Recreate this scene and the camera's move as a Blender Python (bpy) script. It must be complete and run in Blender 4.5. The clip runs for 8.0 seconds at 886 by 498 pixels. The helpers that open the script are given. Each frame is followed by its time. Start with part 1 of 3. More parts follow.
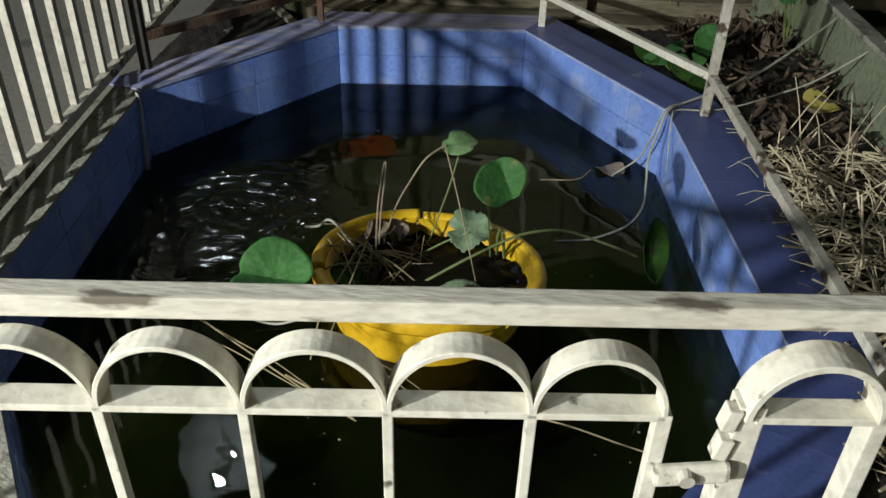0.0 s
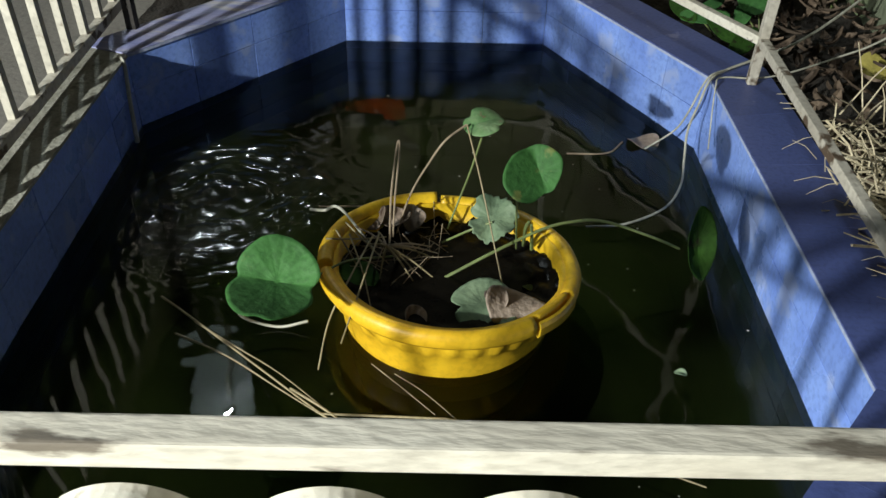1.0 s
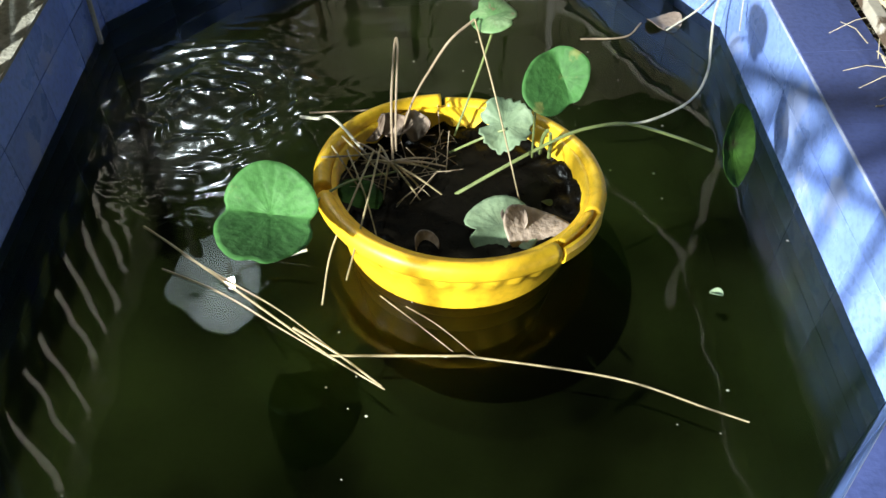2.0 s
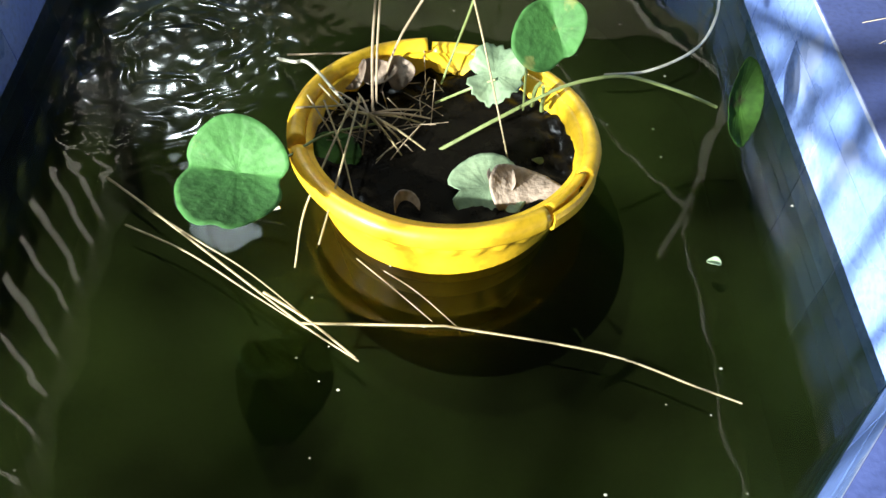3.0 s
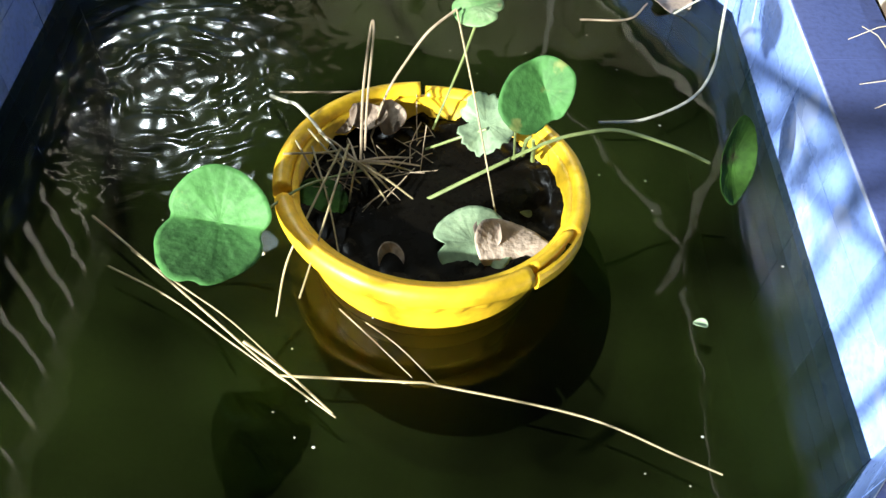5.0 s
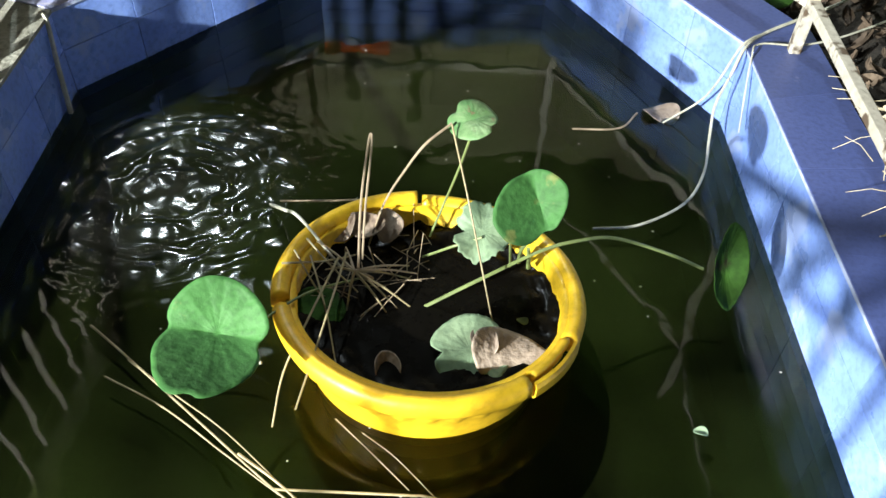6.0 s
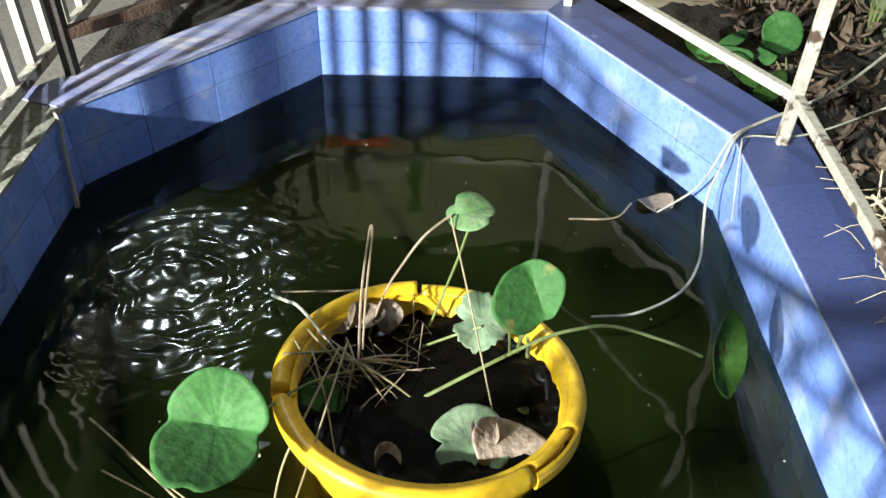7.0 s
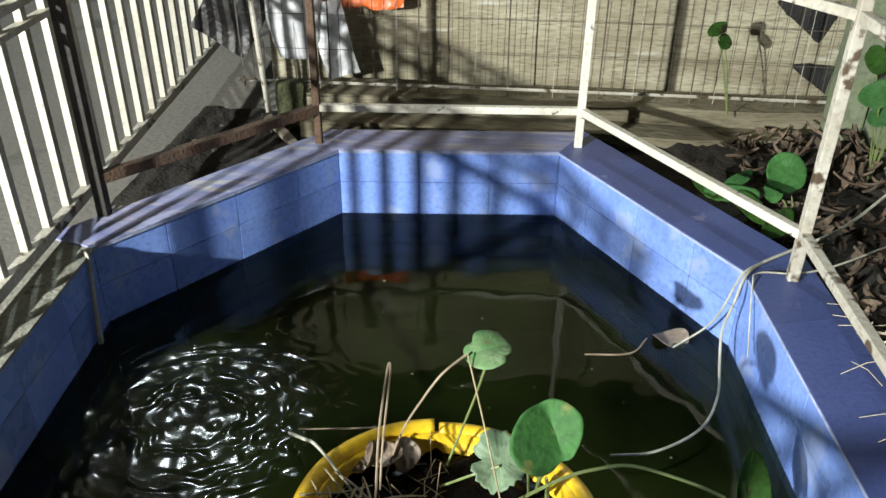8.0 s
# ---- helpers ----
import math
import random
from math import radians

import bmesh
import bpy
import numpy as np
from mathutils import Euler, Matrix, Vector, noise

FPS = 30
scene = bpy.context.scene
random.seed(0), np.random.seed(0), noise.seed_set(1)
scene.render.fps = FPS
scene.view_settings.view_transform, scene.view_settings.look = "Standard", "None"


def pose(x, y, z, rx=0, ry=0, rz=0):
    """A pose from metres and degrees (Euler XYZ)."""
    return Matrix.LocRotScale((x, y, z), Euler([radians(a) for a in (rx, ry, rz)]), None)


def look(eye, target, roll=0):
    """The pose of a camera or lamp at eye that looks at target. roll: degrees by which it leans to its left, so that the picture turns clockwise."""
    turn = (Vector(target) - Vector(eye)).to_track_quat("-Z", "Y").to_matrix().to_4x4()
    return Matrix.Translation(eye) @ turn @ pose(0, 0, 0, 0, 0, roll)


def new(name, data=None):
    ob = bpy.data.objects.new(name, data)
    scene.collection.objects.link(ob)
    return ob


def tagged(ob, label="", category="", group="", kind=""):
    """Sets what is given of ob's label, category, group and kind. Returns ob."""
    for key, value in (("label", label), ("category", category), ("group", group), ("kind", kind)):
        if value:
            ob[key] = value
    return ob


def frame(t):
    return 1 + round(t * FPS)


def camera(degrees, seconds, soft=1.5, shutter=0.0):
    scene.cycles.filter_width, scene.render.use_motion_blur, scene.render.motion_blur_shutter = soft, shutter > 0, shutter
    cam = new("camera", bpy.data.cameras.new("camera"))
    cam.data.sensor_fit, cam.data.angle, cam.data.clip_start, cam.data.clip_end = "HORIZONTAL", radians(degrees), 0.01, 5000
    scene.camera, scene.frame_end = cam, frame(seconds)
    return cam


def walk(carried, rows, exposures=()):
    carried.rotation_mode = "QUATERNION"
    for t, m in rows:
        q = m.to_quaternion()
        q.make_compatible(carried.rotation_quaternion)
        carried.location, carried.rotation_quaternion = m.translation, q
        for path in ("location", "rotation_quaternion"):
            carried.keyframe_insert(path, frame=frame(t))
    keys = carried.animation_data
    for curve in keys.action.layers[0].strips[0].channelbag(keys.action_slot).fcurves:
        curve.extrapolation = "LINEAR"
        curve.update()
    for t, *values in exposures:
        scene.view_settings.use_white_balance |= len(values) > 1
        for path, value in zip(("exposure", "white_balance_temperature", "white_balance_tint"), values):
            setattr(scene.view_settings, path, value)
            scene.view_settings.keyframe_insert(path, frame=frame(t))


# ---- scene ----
cam = camera(57.4, 8.0)
PATH = [
    (0, (0.129, 0.13, 1.075), (0.027, 1.788, -0.039), 1.6),
    (0.5, (0.11, 0.231, 1.067), (0.006, 1.853, -0.097), 1.9),
    (1, (0.079, 0.335, 1.055), (-0.022, 1.907, -0.178), 1.6),
    (1.5, (0.043, 0.435, 1.048), (-0.034, 1.902, -0.309), 0.6),
    (2, (0.033, 0.503, 1.027), (-0.028, 1.853, -0.448), 0.2),
    (3.5, (0.068, 0.627, 0.996), (0.02, 1.803, -0.621), 2.3),
    (4, (0.075, 0.644, 1.006), (0.023, 1.791, -0.631), 2.7),
    (5.5, (0.081, 0.675, 1.048), (0.009, 1.978, -0.468), 2.6),
    (6, (0.082, 0.677, 1.056), (0.003, 2.074, -0.373), 2.2),
    (6.5, (0.08, 0.672, 1.061), (0.0, 2.139, -0.296), 2.1),
    (7, (0.083, 0.666, 1.069), (-0.011, 2.21, -0.199), 1.6),
    (7.5, (0.08, 0.659, 1.081), (-0.037, 2.308, -0.045), 1.2),
    (8, (0.08, 0.651, 1.099), (-0.07, 2.371, 0.091), 0.6),
]
EXPOSURES = [(0.0, -1.05), (0.5, -0.95), (1.0, -0.65), (1.5, 0.3), (2.0, 0.7), (3.5, 1.4), (4.2, 1.5), (5.5, 1.0), (6.5, 0.8), (7.5, 0.5), (8.0, 0.2)]
walk(cam, [(t, look(eye, target, roll)) for t, eye, target, roll in PATH], EXPOSURES)

# ---- light: a lamp low in the lane and a weaker one added to fill its shadows; the floodlight beyond the yard is built as a thing, further down ----
world = bpy.data.worlds.new("night")
scene.world = world
world.use_nodes = True
world.node_tree.nodes["Background"].inputs[0].default_value = (0.72, 0.85, 1.0, 1)
world.node_tree.nodes["Background"].inputs[1].default_value = 0.012


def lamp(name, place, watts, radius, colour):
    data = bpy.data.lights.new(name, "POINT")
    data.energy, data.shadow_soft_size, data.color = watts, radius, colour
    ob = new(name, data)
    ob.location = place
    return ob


lamp("lane_lamp", (-2.1, -1.03, 1.45), 1150, 0.036, (0.98, 1.0, 0.95))
# added fill that lifts the lane lamp's shadows; no lamp is known here
lamp("shadow_fill", (-3.06, -2.9, 2.35), 520, 0.06, (1.0, 0.99, 0.95))

# ---- materials ----


def material(name, base, second=None, rough=0.6, scale=8.0, fine=60.0, bump=0.15, metal=0.0, spots=None, spot_scale=14.0,
             spot_amount=0.5, vary=0.0, coat=0.0, translucent=0.0, stretch=(1, 1, 1), island=False, world_space=False, specular=0.5):
    """A surface with two scales of colour change, fine relief and, where wanted, spots of wear."""
    m = bpy.data.materials.new(name)
    m.use_nodes = True
    nt = m.node_tree
    n, l = nt.nodes, nt.links
    p = n["Principled BSDF"]
    p.inputs["Metallic"].default_value = metal
    p.inputs["Coat Weight"].default_value = coat
    p.inputs["Specular IOR Level"].default_value = specular
    if world_space:
        src = n.new("ShaderNodeNewGeometry").outputs["Position"]
    else:
        src = n.new("ShaderNodeTexCoord").outputs["Object"]
    mp = n.new("ShaderNodeMapping")
    mp.inputs["Scale"].default_value = stretch
    l.new(src, mp.inputs["Vector"])
    second = second or tuple(c * 0.7 for c in base)

    def noise_at(s, detail=5.0):
        t = n.new("ShaderNodeTexNoise")
        t.inputs["Scale"].default_value, t.inputs["Detail"].default_value = s, detail
        l.new(mp.outputs["Vector"], t.inputs["Vector"])
        return t.outputs["Fac"]

    def ramp(fac, a, b):
        r = n.new("ShaderNodeMapRange")
        r.inputs["From Min"].default_value, r.inputs["From Max"].default_value = a, b
        l.new(fac, r.inputs["Value"])
        return r.outputs["Result"]

    def mix(fac, a, b):
        x = n.new("ShaderNodeMix")
        x.data_type = "RGBA"
        l.new(fac, x.inputs["Factor"])
        for sock, v in ((x.inputs["A"], a), (x.inputs["B"], b)):
            if isinstance(v, tuple):
                sock.default_value = (*v, 1)
            else:
                l.new(v, sock)
        return x.outputs["Result"]

    large, small = noise_at(scale), noise_at(fine, 3.0)
    col = mix(ramp(large, 0.35, 0.68), base, second)
    col = mix(ramp(small, 0.45, 0.85), col, tuple(c * 0.72 for c in second))
    if spots:
        col = mix(ramp(noise_at(spot_scale, 8.0), spot_amount, spot_amount + 0.06), col, spots)
    if vary:
        hs = n.new("ShaderNodeHueSaturation")
        if island:
            rnd = n.new("ShaderNodeNewGeometry").outputs["Random Per Island"]
        else:
            rnd = n.new("ShaderNodeObjectInfo").outputs["Random"]
        mr = n.new("ShaderNodeMapRange")
        mr.inputs["To Min"].default_value, mr.inputs["To Max"].default_value = 1 - vary, 1 + vary
        l.new(rnd, mr.inputs["Value"])
        l.new(mr.outputs["Result"], hs.inputs["Value"])
        l.new(col, hs.inputs["Color"])
        col = hs.outputs["Color"]
    l.new(col, p.inputs["Base Color"])
    rr = n.new("ShaderNodeMapRange")
    rr.inputs["To Min"].default_value, rr.inputs["To Max"].default_value = max(0.03, rough - 0.12), min(1, rough + 0.12)
    l.new(large, rr.inputs["Value"])
    l.new(rr.outputs["Result"], p.inputs["Roughness"])
    if bump:
        b = n.new("ShaderNodeBump")
        b.inputs["Strength"].default_value, b.inputs["Distance"].default_value = bump, 0.01
        l.new(small, b.inputs["Height"])
        l.new(b.outputs["Normal"], p.inputs["Normal"])
    if translucent:
        tr = n.new("ShaderNodeBsdfTranslucent")
        l.new(col, tr.inputs["Color"])
        ms = n.new("ShaderNodeMixShader")
        ms.inputs["Fac"].default_value = translucent
        l.new(p.outputs["BSDF"], ms.inputs[1])
        l.new(tr.outputs["BSDF"], ms.inputs[2])
        l.new(ms.outputs["Shader"], n["Material Output"].inputs["Surface"])
    return m


def water_material():
    m = bpy.data.materials.new("pond_water")
    m.use_nodes = True
    n, l = m.node_tree.nodes, m.node_tree.links
    n.remove(n["Principled BSDF"])
    tint = n.new("ShaderNodeBsdfTransparent")
    tint.inputs["Color"].default_value = (0.72, 0.80, 0.64, 1)
    gloss = n.new("ShaderNodeBsdfGlossy")
    # fine capillary waves roughen the surface where the rings spread
    place = n.new("ShaderNodeMapping")
    place.inputs["Location"].default_value = (0.51, -1.82, 0)
    ball = n.new("ShaderNodeVectorMath")
    ball.operation = "LENGTH"
    rough = n.new("ShaderNodeMapRange")
    for key, value in (("From Min", 0.20), ("From Max", 0.30), ("To Min", 0.155), ("To Max", 0.004)):
        rough.inputs[key].default_value = value
    fresnel = n.new("ShaderNodeFresnel")
    fresnel.inputs["IOR"].default_value = 1.33
    tex = n.new("ShaderNodeTexNoise")
    tex.inputs["Scale"].default_value, tex.inputs["Detail"].default_value = 9.0, 2.0
    coord = n.new("ShaderNodeTexCoord")
    l.new(coord.outputs["Object"], tex.inputs["Vector"])
    l.new(coord.outputs["Object"], place.inputs["Vector"])
    l.new(place.outputs["Vector"], ball.inputs[0])
    l.new(ball.outputs["Value"], rough.inputs["Value"])
    l.new(rough.outputs["Result"], gloss.inputs["Roughness"])
    b = n.new("ShaderNodeBump")
    b.inputs["Strength"].default_value, b.inputs["Distance"].default_value = 0.06, 0.01
    l.new(tex.outputs["Fac"], b.inputs["Height"])
    l.new(b.outputs["Normal"], gloss.inputs["Normal"])
    mix = n.new("ShaderNodeMixShader")
    l.new(fresnel.outputs["Fac"], mix.inputs["Fac"])
    l.new(tint.outputs["BSDF"], mix.inputs[1])
    l.new(gloss.outputs["BSDF"], mix.inputs[2])
    l.new(mix.outputs["Shader"], n["Material Output"].inputs["Surface"])
    return m


def silt_material():
    m = bpy.data.materials.new("silt_layer")
    m.use_nodes = True
    n, l = m.node_tree.nodes, m.node_tree.links
    n.remove(n["Principled BSDF"])
    clear = n.new("ShaderNodeBsdfTransparent")
    clear.inputs["Color"].default_value = (0.70, 0.78, 0.60, 1)
    haze = n.new("ShaderNodeBsdfDiffuse")
    tex = n.new("ShaderNodeTexNoise")
    tex.inputs["Scale"].default_value, tex.inputs["Detail"].default_value = 3.2, 5.0
    coord = n.new("ShaderNodeTexCoord")
    l.new(coord.outputs["Object"], tex.inputs["Vector"])
    x = n.new("ShaderNodeMix")
    x.data_type = "RGBA"
    x.inputs["A"].default_value, x.inputs["B"].default_value = (0.075, 0.068, 0.034, 1), (0.42, 0.43, 0.17, 1)
    spread = n.new("ShaderNodeMapRange")
    spread.inputs["From Min"].default_value, spread.inputs["From Max"].default_value = 0.36, 0.64
    l.new(tex.outputs["Fac"], spread.inputs["Value"])
    l.new(spread.outputs["Result"], x.inputs["Factor"])
    l.new(x.outputs["Result"], haze.inputs["Color"])
    mix = n.new("ShaderNodeMixShader")
    mix.inputs["Fac"].default_value = 0.21
    l.new(clear.outputs["BSDF"], mix.inputs[1])
    l.new(haze.outputs["BSDF"], mix.inputs[2])
    l.new(mix.outputs["Shader"], n["Material Output"].inputs["Surface"])
    return m


TILE = material("blue_glazed_tile", (0.25, 0.39, 0.82), (0.18, 0.30, 0.76), rough=0.28, scale=7, fine=90, bump=0.05, vary=0.14,
                spots=(0.30, 0.40, 0.72), spot_scale=9, spot_amount=0.60)
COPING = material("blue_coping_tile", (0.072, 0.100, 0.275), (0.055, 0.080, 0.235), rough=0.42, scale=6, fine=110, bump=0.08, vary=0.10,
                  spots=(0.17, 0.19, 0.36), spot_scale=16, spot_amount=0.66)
SCUFFED = material("scuffed_pale_tile", (0.40, 0.41, 0.60), (0.24, 0.27, 0.52), rough=0.55, scale=9, fine=70, bump=0.2, vary=0.1,
                   spots=(0.48, 0.47, 0.52), spot_scale=11, spot_amount=0.56, stretch=(0.45, 3.2, 1))
CEMENT = material("worn_cement", (0.34, 0.34, 0.29), (0.22, 0.22, 0.18), rough=0.85, scale=10, fine=120, bump=0.4,
                  spots=(0.12, 0.12, 0.09), spot_scale=18, spot_amount=0.60)
MORTAR = material("pool_mortar", (0.42, 0.48, 0.66), (0.30, 0.36, 0.52), rough=0.85, scale=10, bump=0.3)
BED = material("pool_bed_silt", (0.045, 0.055, 0.025), (0.02, 0.025, 0.012), rough=0.9, scale=3, fine=25, bump=0.5)
ROAD = material("grey_lane", (0.23, 0.215, 0.185), (0.165, 0.155, 0.135), rough=0.85, scale=1.2, fine=60, bump=0.3, world_space=True,
                spots=(0.09, 0.09, 0.075), spot_scale=3, spot_amount=0.62)
SOIL = material("dark_soil", (0.030, 0.024, 0.016), (0.014, 0.011, 0.008), rough=0.95, scale=14, fine=90, bump=0.8)
WET_SOIL = material("wet_pot_soil", (0.0045, 0.004, 0.003), (0.0025, 0.0022, 0.0018), rough=0.26, scale=22, fine=110, bump=0.03, specular=0.05)
WALL = material("stained_old_plaster", (0.46, 0.43, 0.31), (0.23, 0.20, 0.13), rough=0.9, scale=3, fine=45, bump=0.6,
                spots=(0.50, 0.49, 0.40), spot_scale=5, spot_amount=0.62, stretch=(0.6, 1, 3.6), world_space=True)
LEDGE = material("mossy_ledge", (0.30, 0.275, 0.19), (0.14, 0.12, 0.075), rough=0.95, scale=4, fine=50, bump=0.6,
                 spots=(0.07, 0.065, 0.04), spot_scale=9, spot_amount=0.60, stretch=(0.5, 1, 4), world_space=True)
PANEL = material("mossy_grey_render", (0.22, 0.25, 0.165), (0.13, 0.155, 0.10), rough=0.9, scale=3, fine=60, bump=0.3,
                 spots=(0.16, 0.21, 0.10), spot_scale=5, spot_amount=0.60, world_space=True)
PAINT = material("chipped_cream_paint", (0.76, 0.74, 0.64), (0.66, 0.63, 0.52), rough=0.45, scale=6, fine=80, bump=0.12,
                 spots=(0.10, 0.085, 0.065), spot_scale=34, spot_amount=0.645)
CHIPPED = material("chipped_rail_paint", (0.74, 0.72, 0.62), (0.58, 0.55, 0.46), rough=0.5, scale=9, fine=80, bump=0.15,
                   spots=(0.16, 0.14, 0.11), spot_scale=17, spot_amount=0.605, stretch=(0.6, 2.0, 2.0))
OLD_PAINT = material("weathered_paint", (0.60, 0.58, 0.50), (0.42, 0.39, 0.32), rough=0.6, scale=8, fine=80, bump=0.2,
                     spots=(0.10, 0.07, 0.045), spot_scale=20, spot_amount=0.56)
# same cream paint as the other fence, darkened to offset the close lamp
BAR_PAINT = material("dimmed_cream_paint", (0.52, 0.50, 0.42), (0.42, 0.40, 0.33), rough=0.55, scale=9, fine=80, bump=0.12,
                     spots=(0.16, 0.13, 0.09), spot_scale=24, spot_amount=0.68)
MOSS = material("dark_moss", (0.075, 0.085, 0.035), (0.045, 0.05, 0.025), rough=0.95, scale=16, fine=90, bump=0.7)
RUST = material("rusty_iron", (0.13, 0.075, 0.045), (0.07, 0.045, 0.03), rough=0.8, scale=14, fine=120, bump=0.4)
# dark iron of the lamp housing; on the left post, shadow painted as colour
SHADED_DARK_IRON = material("shaded_dark_iron", (0.035, 0.03, 0.025), (0.02, 0.018, 0.015), rough=0.7, scale=14, bump=0.3)
WIRE = material("mesh_wire", (0.14, 0.12, 0.09), (0.08, 0.065, 0.05), rough=0.6, scale=30, bump=0.1)
YELLOW = material("yellow_plastic", (0.87, 0.59, 0.030), (0.82, 0.50, 0.020), rough=0.42, scale=5, fine=70, bump=0.06,
                  spots=(0.42, 0.29, 0.03), spot_scale=17, spot_amount=0.72, translucent=0.18)
LEAF = material("lotus_leaf_green", (0.052, 0.165, 0.042), (0.032, 0.108, 0.028), rough=0.66, specular=0.25, scale=9, fine=90, bump=0.15, vary=0.18,
                translucent=0.14, spots=(0.13, 0.17, 0.05), spot_scale=20, spot_amount=0.64)
PALE_LEAF = material("grey_green_leaf", (0.26, 0.36, 0.22), (0.17, 0.27, 0.16), rough=0.55, scale=12, fine=90, bump=0.2, translucent=0.25)
CURLED_LEAF = material("curled_pale_leaf", (0.22, 0.34, 0.16), (0.10, 0.24, 0.08), rough=0.55, scale=26, fine=90, bump=0.2, translucent=0.25,
                       spots=(0.20, 0.13, 0.08), spot_scale=30, spot_amount=0.62)
DARK_LEAF = material("dark_olive_leaf", (0.035, 0.10, 0.014), (0.018, 0.05, 0.009), rough=0.8, specular=0.15, scale=14, fine=90, bump=0.2, translucent=0.2,
                     spots=(0.02, 0.016, 0.01), spot_scale=18, spot_amount=0.58)
DRY_LEAF = material("dry_brown_leaf", (0.38, 0.31, 0.25), (0.20, 0.15, 0.11), rough=0.8, scale=16, fine=90, bump=0.4, vary=0.3, translucent=0.15)
STEM = material("green_stem", (0.20, 0.26, 0.09), (0.13, 0.17, 0.06), rough=0.5, scale=20, bump=0.1)
STRAW = material("pale_straw", (0.44, 0.37, 0.21), (0.30, 0.245, 0.13), rough=0.6, scale=16, fine=90, bump=0.1, vary=0.25, island=True)
REED = material("dry_reed", (0.40, 0.32, 0.22), (0.26, 0.20, 0.13), rough=0.7, scale=16, bump=0.2, vary=0.2, island=True)
HAY = material("bleached_hay", (0.66, 0.59, 0.42), (0.48, 0.41, 0.26), rough=0.65, scale=16, fine=90, bump=0.1, vary=0.3, island=True)
CORD = material("pale_cord", (0.52, 0.52, 0.44), (0.38, 0.38, 0.30), rough=0.6, scale=24, bump=0.15)
LITTER = material("leaf_litter", (0.17, 0.125, 0.085), (0.065, 0.046, 0.032), rough=0.85, scale=20, bump=0.3, vary=0.45, island=True)
BAG = material("white_plastic_bag", (0.88, 0.89, 0.90), (0.74, 0.76, 0.79), rough=0.35, scale=10, fine=50, bump=0.3, translucent=0.15)
ORANGE = material("orange_plastic", (0.80, 0.17, 0.03), (0.62, 0.12, 0.03), rough=0.4, scale=10, bump=0.1)
# black sheet plastic, and the painted-in darkness of the wall's holes
BLACK = material("black_sheet_and_hole_dark", (0.02, 0.02, 0.022), (0.035, 0.033, 0.032), rough=0.45, scale=12, bump=0.3)
WOOD = material("weathered_board", (0.30, 0.27, 0.21), (0.19, 0.16, 0.12), rough=0.85, scale=12, fine=90, bump=0.4, stretch=(1, 6, 6))
WATER = water_material()
SILT = silt_material()

# ---- mesh helpers ----


def mesh_of(name, bm, mat, smooth=False):
    bmesh.ops.recalc_face_normals(bm, faces=bm.faces)
    me = bpy.data.meshes.new(name)
    bm.to_mesh(me)
    bm.free()
    me.materials.append(mat)
    if smooth:
        me.polygons.foreach_set("use_smooth", [True] * len(me.polygons))
    return me


def part(name, bm, mat, parent=None, label="", smooth=False):
    ob = new(name, mesh_of(name, bm, mat, smooth))
    if parent is not None:
        ob.parent = parent
        ob.matrix_parent_inverse = parent.matrix_basis.inverted()
    if label:
        ob["label"] = label
    return ob


def base(name, place, label, category, group="", kind=""):
    ob = new(name)
    ob.location = place
    ob.empty_display_size = 0.05
    return tagged(ob, label, category, group, kind)


def box(bm, size, m, bevel=0.0):
    made = bmesh.ops.create_cube(bm, size=1, matrix=m @ Matrix.Diagonal((*size, 1)))
    if bevel:
        edges = list({e for v in made["verts"] for e in v.link_edges})
        bmesh.ops.bevel(bm, geom=edges, offset=bevel, segments=2, affect="EDGES", profile=0.6)


def one_box(size, m, bevel=0.0):
    bm = bmesh.new()
    box(bm, size, m, bevel)
    return bm


def along(a, b, roll=0.0):
    """A pose at the middle of a and b whose x runs from a to b, z as upright as can be."""
    a, b = Vector(a), Vector(b)
    d = (b - a).normalized()
    side = Vector((0, 0, 1)).cross(d)
    side = side.normalized() if side.length > 1e-4 else Vector((0, 1, 0))
    up = d.cross(side)
    m = Matrix((d, side, up)).transposed().to_4x4()
    m.translation = (a + b) / 2
    return m @ Matrix.Rotation(roll, 4, "X")


def bar(a, b, wide, high, bevel=0.002):
    return one_box(((Vector(b) - Vector(a)).length, wide, high), along(a, b), bevel)


def smooth_line(points, steps=6):
    """A Catmull-Rom line through the points."""
    p = [Vector(q) for q in points]
    p = [2 * p[0] - p[1]] + p + [2 * p[-1] - p[-2]]
    out = []
    for i in range(1, len(p) - 2):
        for s in range(steps):
            u = s / steps
            a, b, c, d = p[i - 1], p[i], p[i + 1], p[i + 2]
            out.append(0.5 * (2 * b + (c - a) * u + (2 * a - 5 * b + 4 * c - d) * u * u + (3 * b - a - 3 * c + d) * u ** 3))
    return out + [p[-2]]


def tube(bm, points, r0, r1=None, sides=6):
    r1 = r0 if r1 is None else r1
    rings, count = [], len(points)
    for i, q in enumerate(points):
        d = (points[min(i + 1, count - 1)] - points[max(i - 1, 0)]).normalized()
        u = d.cross(Vector((0.31, 0.17, 0.93))).normalized()
        v = d.cross(u)
        r = r0 + (r1 - r0) * i / max(1, count - 1)
        rings.append([bm.verts.new(q + r * (math.cos(a) * u + math.sin(a) * v)) for a in (2 * math.pi * k / sides for k in range(sides))])
    for a, b in zip(rings, rings[1:]):
        for k in range(sides):
            bm.faces.new((a[k], a[(k + 1) % sides], b[(k + 1) % sides], b[k]))
    bm.faces.new(rings[0][::-1])
    bm.faces.new(rings[-1])


